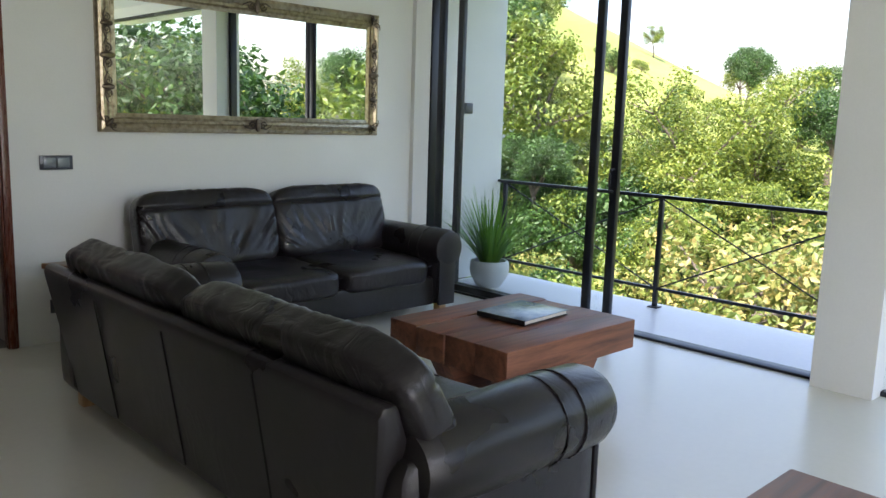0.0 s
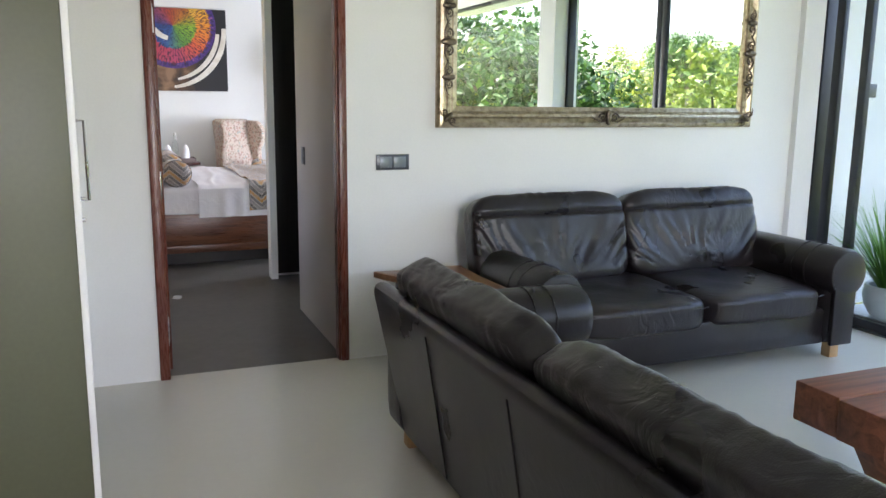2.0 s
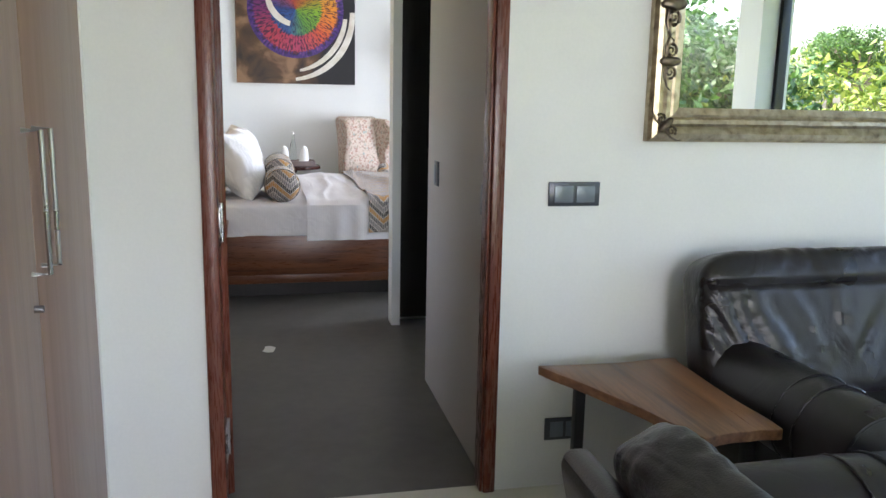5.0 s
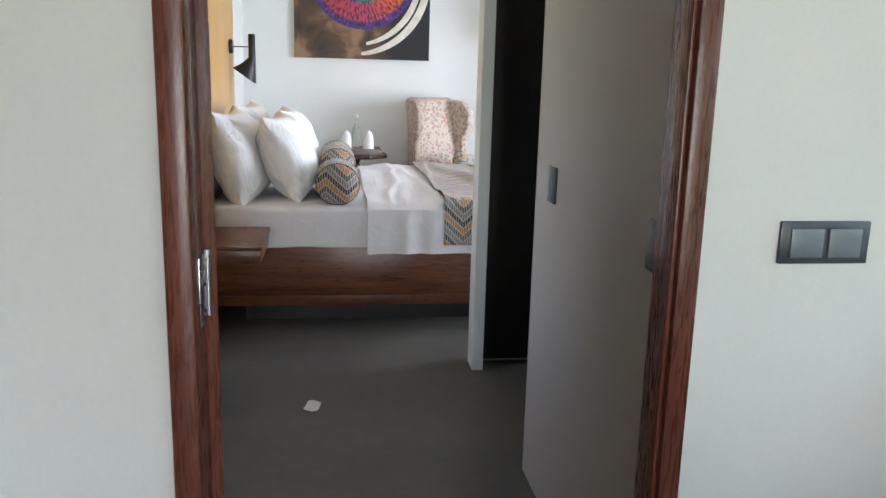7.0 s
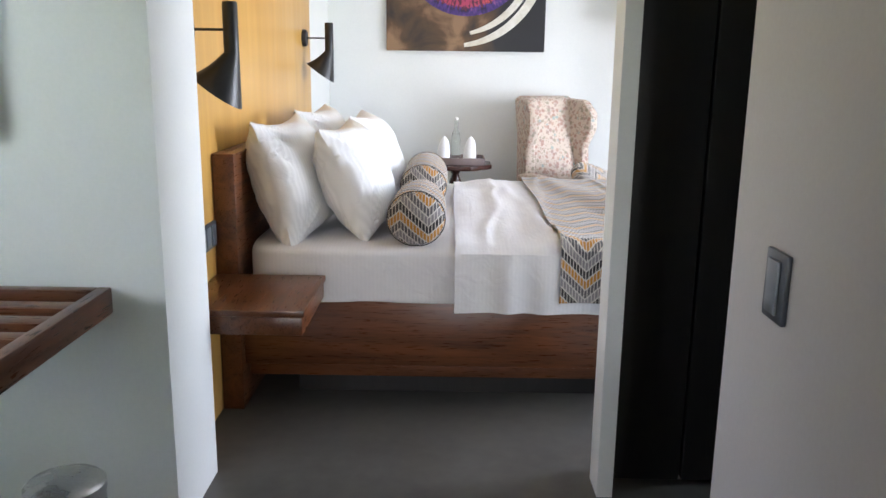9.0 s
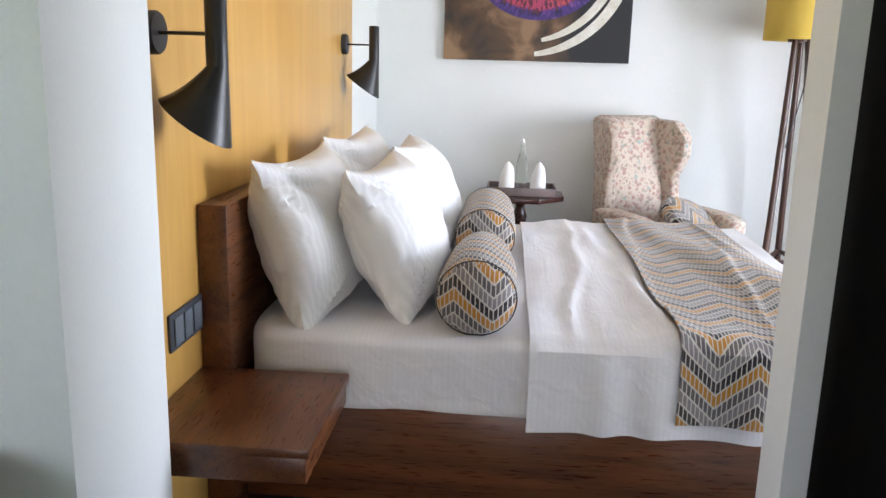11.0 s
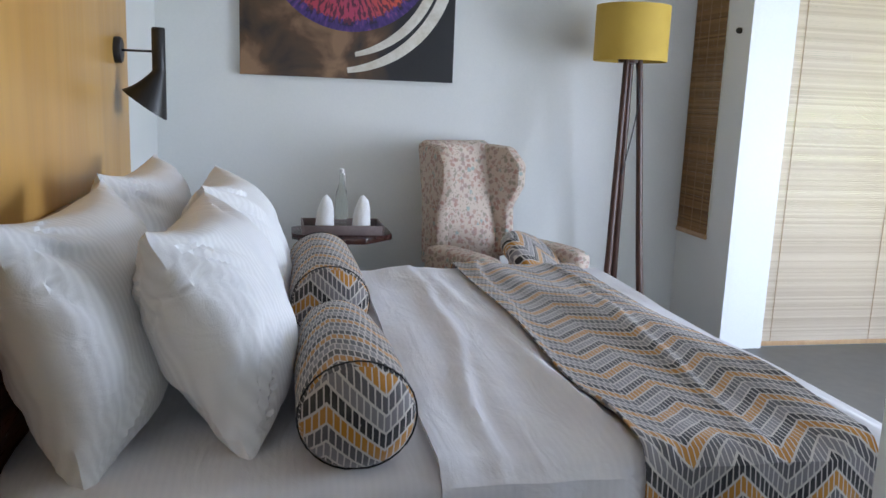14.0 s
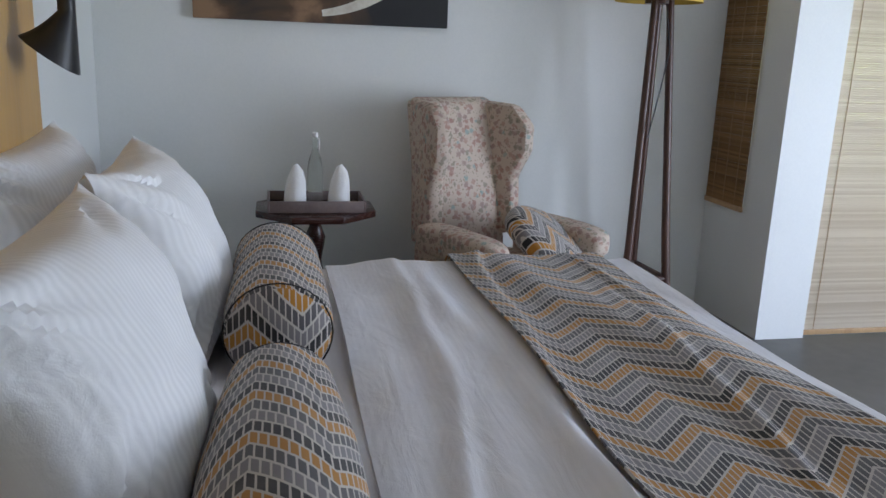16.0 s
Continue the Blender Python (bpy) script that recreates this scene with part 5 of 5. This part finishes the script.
def leaf_cloud(name, clumps, count, size, material, parent, seed, spread=1.0):
    """Crown of folded leaves scattered over the shells of many clumps: (centre, radius)."""
    r = np.random.default_rng(seed)
    vols = np.array([c[1] ** 2 for c in clumps])
    pick = r.choice(len(clumps), count, p=vols / vols.sum())
    cen = np.array([tuple(c[0]) for c in clumps])[pick]
    rad = np.array([c[1] for c in clumps])[pick]
    d = r.normal(size=(count, 3))
    d /= np.linalg.norm(d, axis=1)[:, None]
    pos = cen + d * (rad * r.uniform(0.45, 1.08, count) * spread)[:, None]
    nrm = d * 0.6 + r.normal(size=(count, 3)) * 0.6 + np.array([0, 0, 0.5])
    nrm /= np.linalg.norm(nrm, axis=1)[:, None]
    t = np.cross(nrm, r.normal(size=(count, 3)))
    t /= np.linalg.norm(t, axis=1)[:, None]
    s = np.cross(nrm, t)
    L = (size * r.uniform(0.6, 1.3, count))[:, None]
    tip, base, mid = pos + t * L, pos - t * L * 0.6, pos + nrm * L * 0.12
    le, ri = pos + s * L * 0.42 - nrm * L * 0.1, pos - s * L * 0.42 - nrm * L * 0.1
    verts = np.stack([base, le, tip, ri], 1).reshape(-1, 3)
    idx = np.arange(count)[:, None] * 4
    faces = np.concatenate([idx + np.array([0, 1, 2]), idx + np.array([0, 2, 3])], 1).reshape(-1, 3)
    me = bpy.data.meshes.new(name)
    me.from_pydata(verts.tolist(), [], faces.tolist())
    me.materials.append(material)
    ob = new(name, me)
    ob.parent = parent
    return ob


def tree(name, label, height, crown, material, seed, leaves, size, flat=0.7, category="tree"):
    r = random.Random(seed)
    t = thing(name, label, category, pose(0, 0, -200), "trees outside")
    fork = height * 0.42
    bend = [Vector((0, 0, -0.6)), Vector((r.uniform(-0.2, 0.2), r.uniform(-0.2, 0.2), fork * 0.5)), Vector((r.uniform(-0.4, 0.4), r.uniform(-0.4, 0.4), fork))]
    bm = tube(bend, height * 0.028, 8, 0.7)
    clumps = []
    for k in range(9):
        q, rr = k * 2.4 + r.uniform(-0.4, 0.4), crown * math.sqrt((k + 0.5) / 9) * r.uniform(0.6, 0.85)
        end = Vector((rr * math.cos(q), rr * math.sin(q), height * r.uniform(0.40, 0.92) - rr * 0.15))
        m_ = bend[2].lerp(end, 0.5) + Vector((0, 0, 0.3 * r.random()))
        tube([bend[2], m_, end], height * 0.013, 6, 0.35, bm)
        clumps.append((end, crown * r.uniform(0.28, 0.42)))
        for _ in range(3):
            o = Vector((r.uniform(-1, 1), r.uniform(-1, 1), r.uniform(-flat, flat))) * crown * 0.38
            clumps.append((end + o, crown * r.uniform(0.14, 0.26)))
            tube([m_.lerp(end, 0.7), end + o * 0.9], height * 0.006, 5, 0.4, bm)
    part("trunk", bm, M_BARK, t)
    leaf_cloud("crown", clumps, leaves, size, material, t, seed)
    return t


def bush(name, label, crown, material, seed, leaves, size):
    r = random.Random(seed)
    t = thing(name, label, "shrub", pose(0, 0, -200), "shrubs outside")
    clumps, bm = [], bmesh.new()
    for k in range(10):
        q, rr = r.uniform(0, 6.28), crown * r.uniform(0.1, 0.8)
        e = Vector((rr * math.cos(q), rr * math.sin(q), crown * r.uniform(0.3, 1.0)))
        clumps.append((e, crown * r.uniform(0.22, 0.45)))
        tube([(0, 0, -0.4), e * 0.6 + Vector((0, 0, 0.1)), e], 0.03 * crown, 5, 0.3, bm)
    part("trunk", bm, M_BARK, t, "thin bare stems")
    leaf_cloud("crown", clumps, leaves, size, material, t, seed)
    return t


T1 = tree("broadleaf_tree", "broad bright green tree on the slope", 10, 5.2, M_LEAF_L, 11, 14000, 0.15)
T2 = tree("broadleaf_tree", "tall deep green tree", 12, 4.0, M_LEAF_D, 23, 11000, 0.16, 1.0)
T3 = tree("broadleaf_tree", "light tree with yellowing leaves", 7, 3.0, M_LEAF_Y, 37, 3600, 0.13)
T4 = tree("broadleaf_tree", "feathery mid-green tree on the hill", 9, 3.2, M_LEAF_L, 41, 9000, 0.14, 1.0)
B1 = bush("shrub", "bright green garden shrub below the balcony", 1.8, M_LEAF_L, 51, 2900, 0.115)
B2 = bush("shrub", "dark green shrub on the slope", 2.0, M_LEAF_D, 52, 2900, 0.115)
B3 = bush("shrub", "yellow-leaved shrub below the balcony", 1.8, M_LEAF_Y, 53, 2000, 0.11)


def plant(src, x, y, s, turn, dz=0.0):
    o = copy_thing(src, pose(x, y, land(x, y) - 0.1 + dz, 0, 0, turn))
    o.scale = (s, s, s)
    return o


def scatter(srcs, n, x0, x1, y0, y1, s0, s1, seed, keep=lambda x, y: True):
    r = random.Random(seed)
    done = 0
    while done < n:
        x, y = r.uniform(x0, x1), r.uniform(y0, y1)
        done += 1
        if keep(x, y):
            plant(r.choice(srcs), x, y, r.uniform(s0, s1), r.uniform(0, 360))


def bearing(x, y):
    return math.degrees(math.atan2(x, y))


# big trees that the view through the doors shows
plant(T1, 31, 17.0, 0.74, 30)
plant(T1, 35, 16.0, 0.70, 140)
plant(T1, 34, 20.0, 0.56, 220)
plant(T2, 39, 14.2, 0.58, 10)
plant(T2, 43, 16, 0.56, 70)
plant(T3, 16.3, 6.6, 1.0, 20)
plant(T3, 18.6, 8.0, 0.9, 120)
plant(T4, 28, 26, 1.15, 0)
plant(T4, 31, 25.5, 1.0, 80)
plant(T2, 30, 29, 0.95, 200)
plant(T2, 27, 22.0, 0.48, 160)
for k, (x, y) in enumerate(((60, 29), (63, 31), (66, 31.5), (69, 30))):
    plant(T4 if k % 2 else T2, x, y, 0.5, 50 * k)
plant(T4, 69, 43, 0.36, 10)
# garden shrubs just below the balcony, and thickets up the slope
scatter([B1, B1, B2, B1, B2, B3], 56, 8.5, 17, 0, 18, 0.8, 1.35, 1)
scatter([B1, B2, B2, B1, B3], 52, 16, 30, 4, 28, 0.6, 1.1, 2)
scatter([B2, B1, T4], 46, 28, 60, 22, 60, 0.6, 1.1, 3, lambda x, y: bearing(x, y) < 52)
scatter([B2, B1], 30, 36, 62, 18, 46, 0.4, 0.9, 8)
scatter([T2, T4, B2], 26, 45, 95, 5, 40, 0.35, 0.6, 4, lambda x, y: bearing(x, y) > 68)
scatter([B1, B2, B1, B2, B3], 70, 20, 44, 9, 30, 0.8, 1.35, 12, lambda x, y: 44 < bearing(x, y) < 74)
scatter([T4, B2], 12, 24, 30, 11, 16, 0.4, 0.55, 13)
# woods seen in the mirror
for x, y, sc, tn in ((8.8, -8.4, 0.85, 15), (9.6, -11.5, 0.95, 130), (11.5, -14.0, 0.8, 250), (12.5, -19, 0.95, 70), (8.0, -11, 0.7, 200)):
    plant(T2, x, y, sc, tn)
scatter([T1, T4], 10, 10, 15, -17, -5, 0.75, 0.95, 5)
scatter([T1, T4, T3], 18, 17, 34, -26, -1, 0.6, 0.85, 6)
scatter([T2, T4, T1], 26, 45, 120, -90, 0, 0.7, 1.1, 7)
for src in (T1, T2, T3, T4, B1, B2, B3):
    for o in (*src.children_recursive, src):
        bpy.data.objects.remove(o)

sd = thing("garden_shed", "low shed with a weathered sheet roof among the trees", "shed", pose(33, 31.5, land(33, 31.5) + 3.2))
part("wall", boxed(-1.8, 1.8, -1.2, 1.2, -4.0, 1.0), M_WALL, sd)
part("roof", prism([(-1.6, 0.95), (1.6, 1.35), (1.6, 1.42), (-1.6, 1.02)], -2.2, 2.2, "x"), M_ROOF, sd, "weathered sheet roof")
solid("bare_earth", prism([(6 * math.cos(i * 0.35) * (1 + 0.2 * math.sin(i * 1.7)), 4 * math.sin(i * 0.35)) for i in range(18)], -0.5, 0.4, "z"), M_EARTH, "patch of bare reddish earth on the hill", "earth", pose(56, 57, land(56, 57) + 0.3, -18, 12, 30))
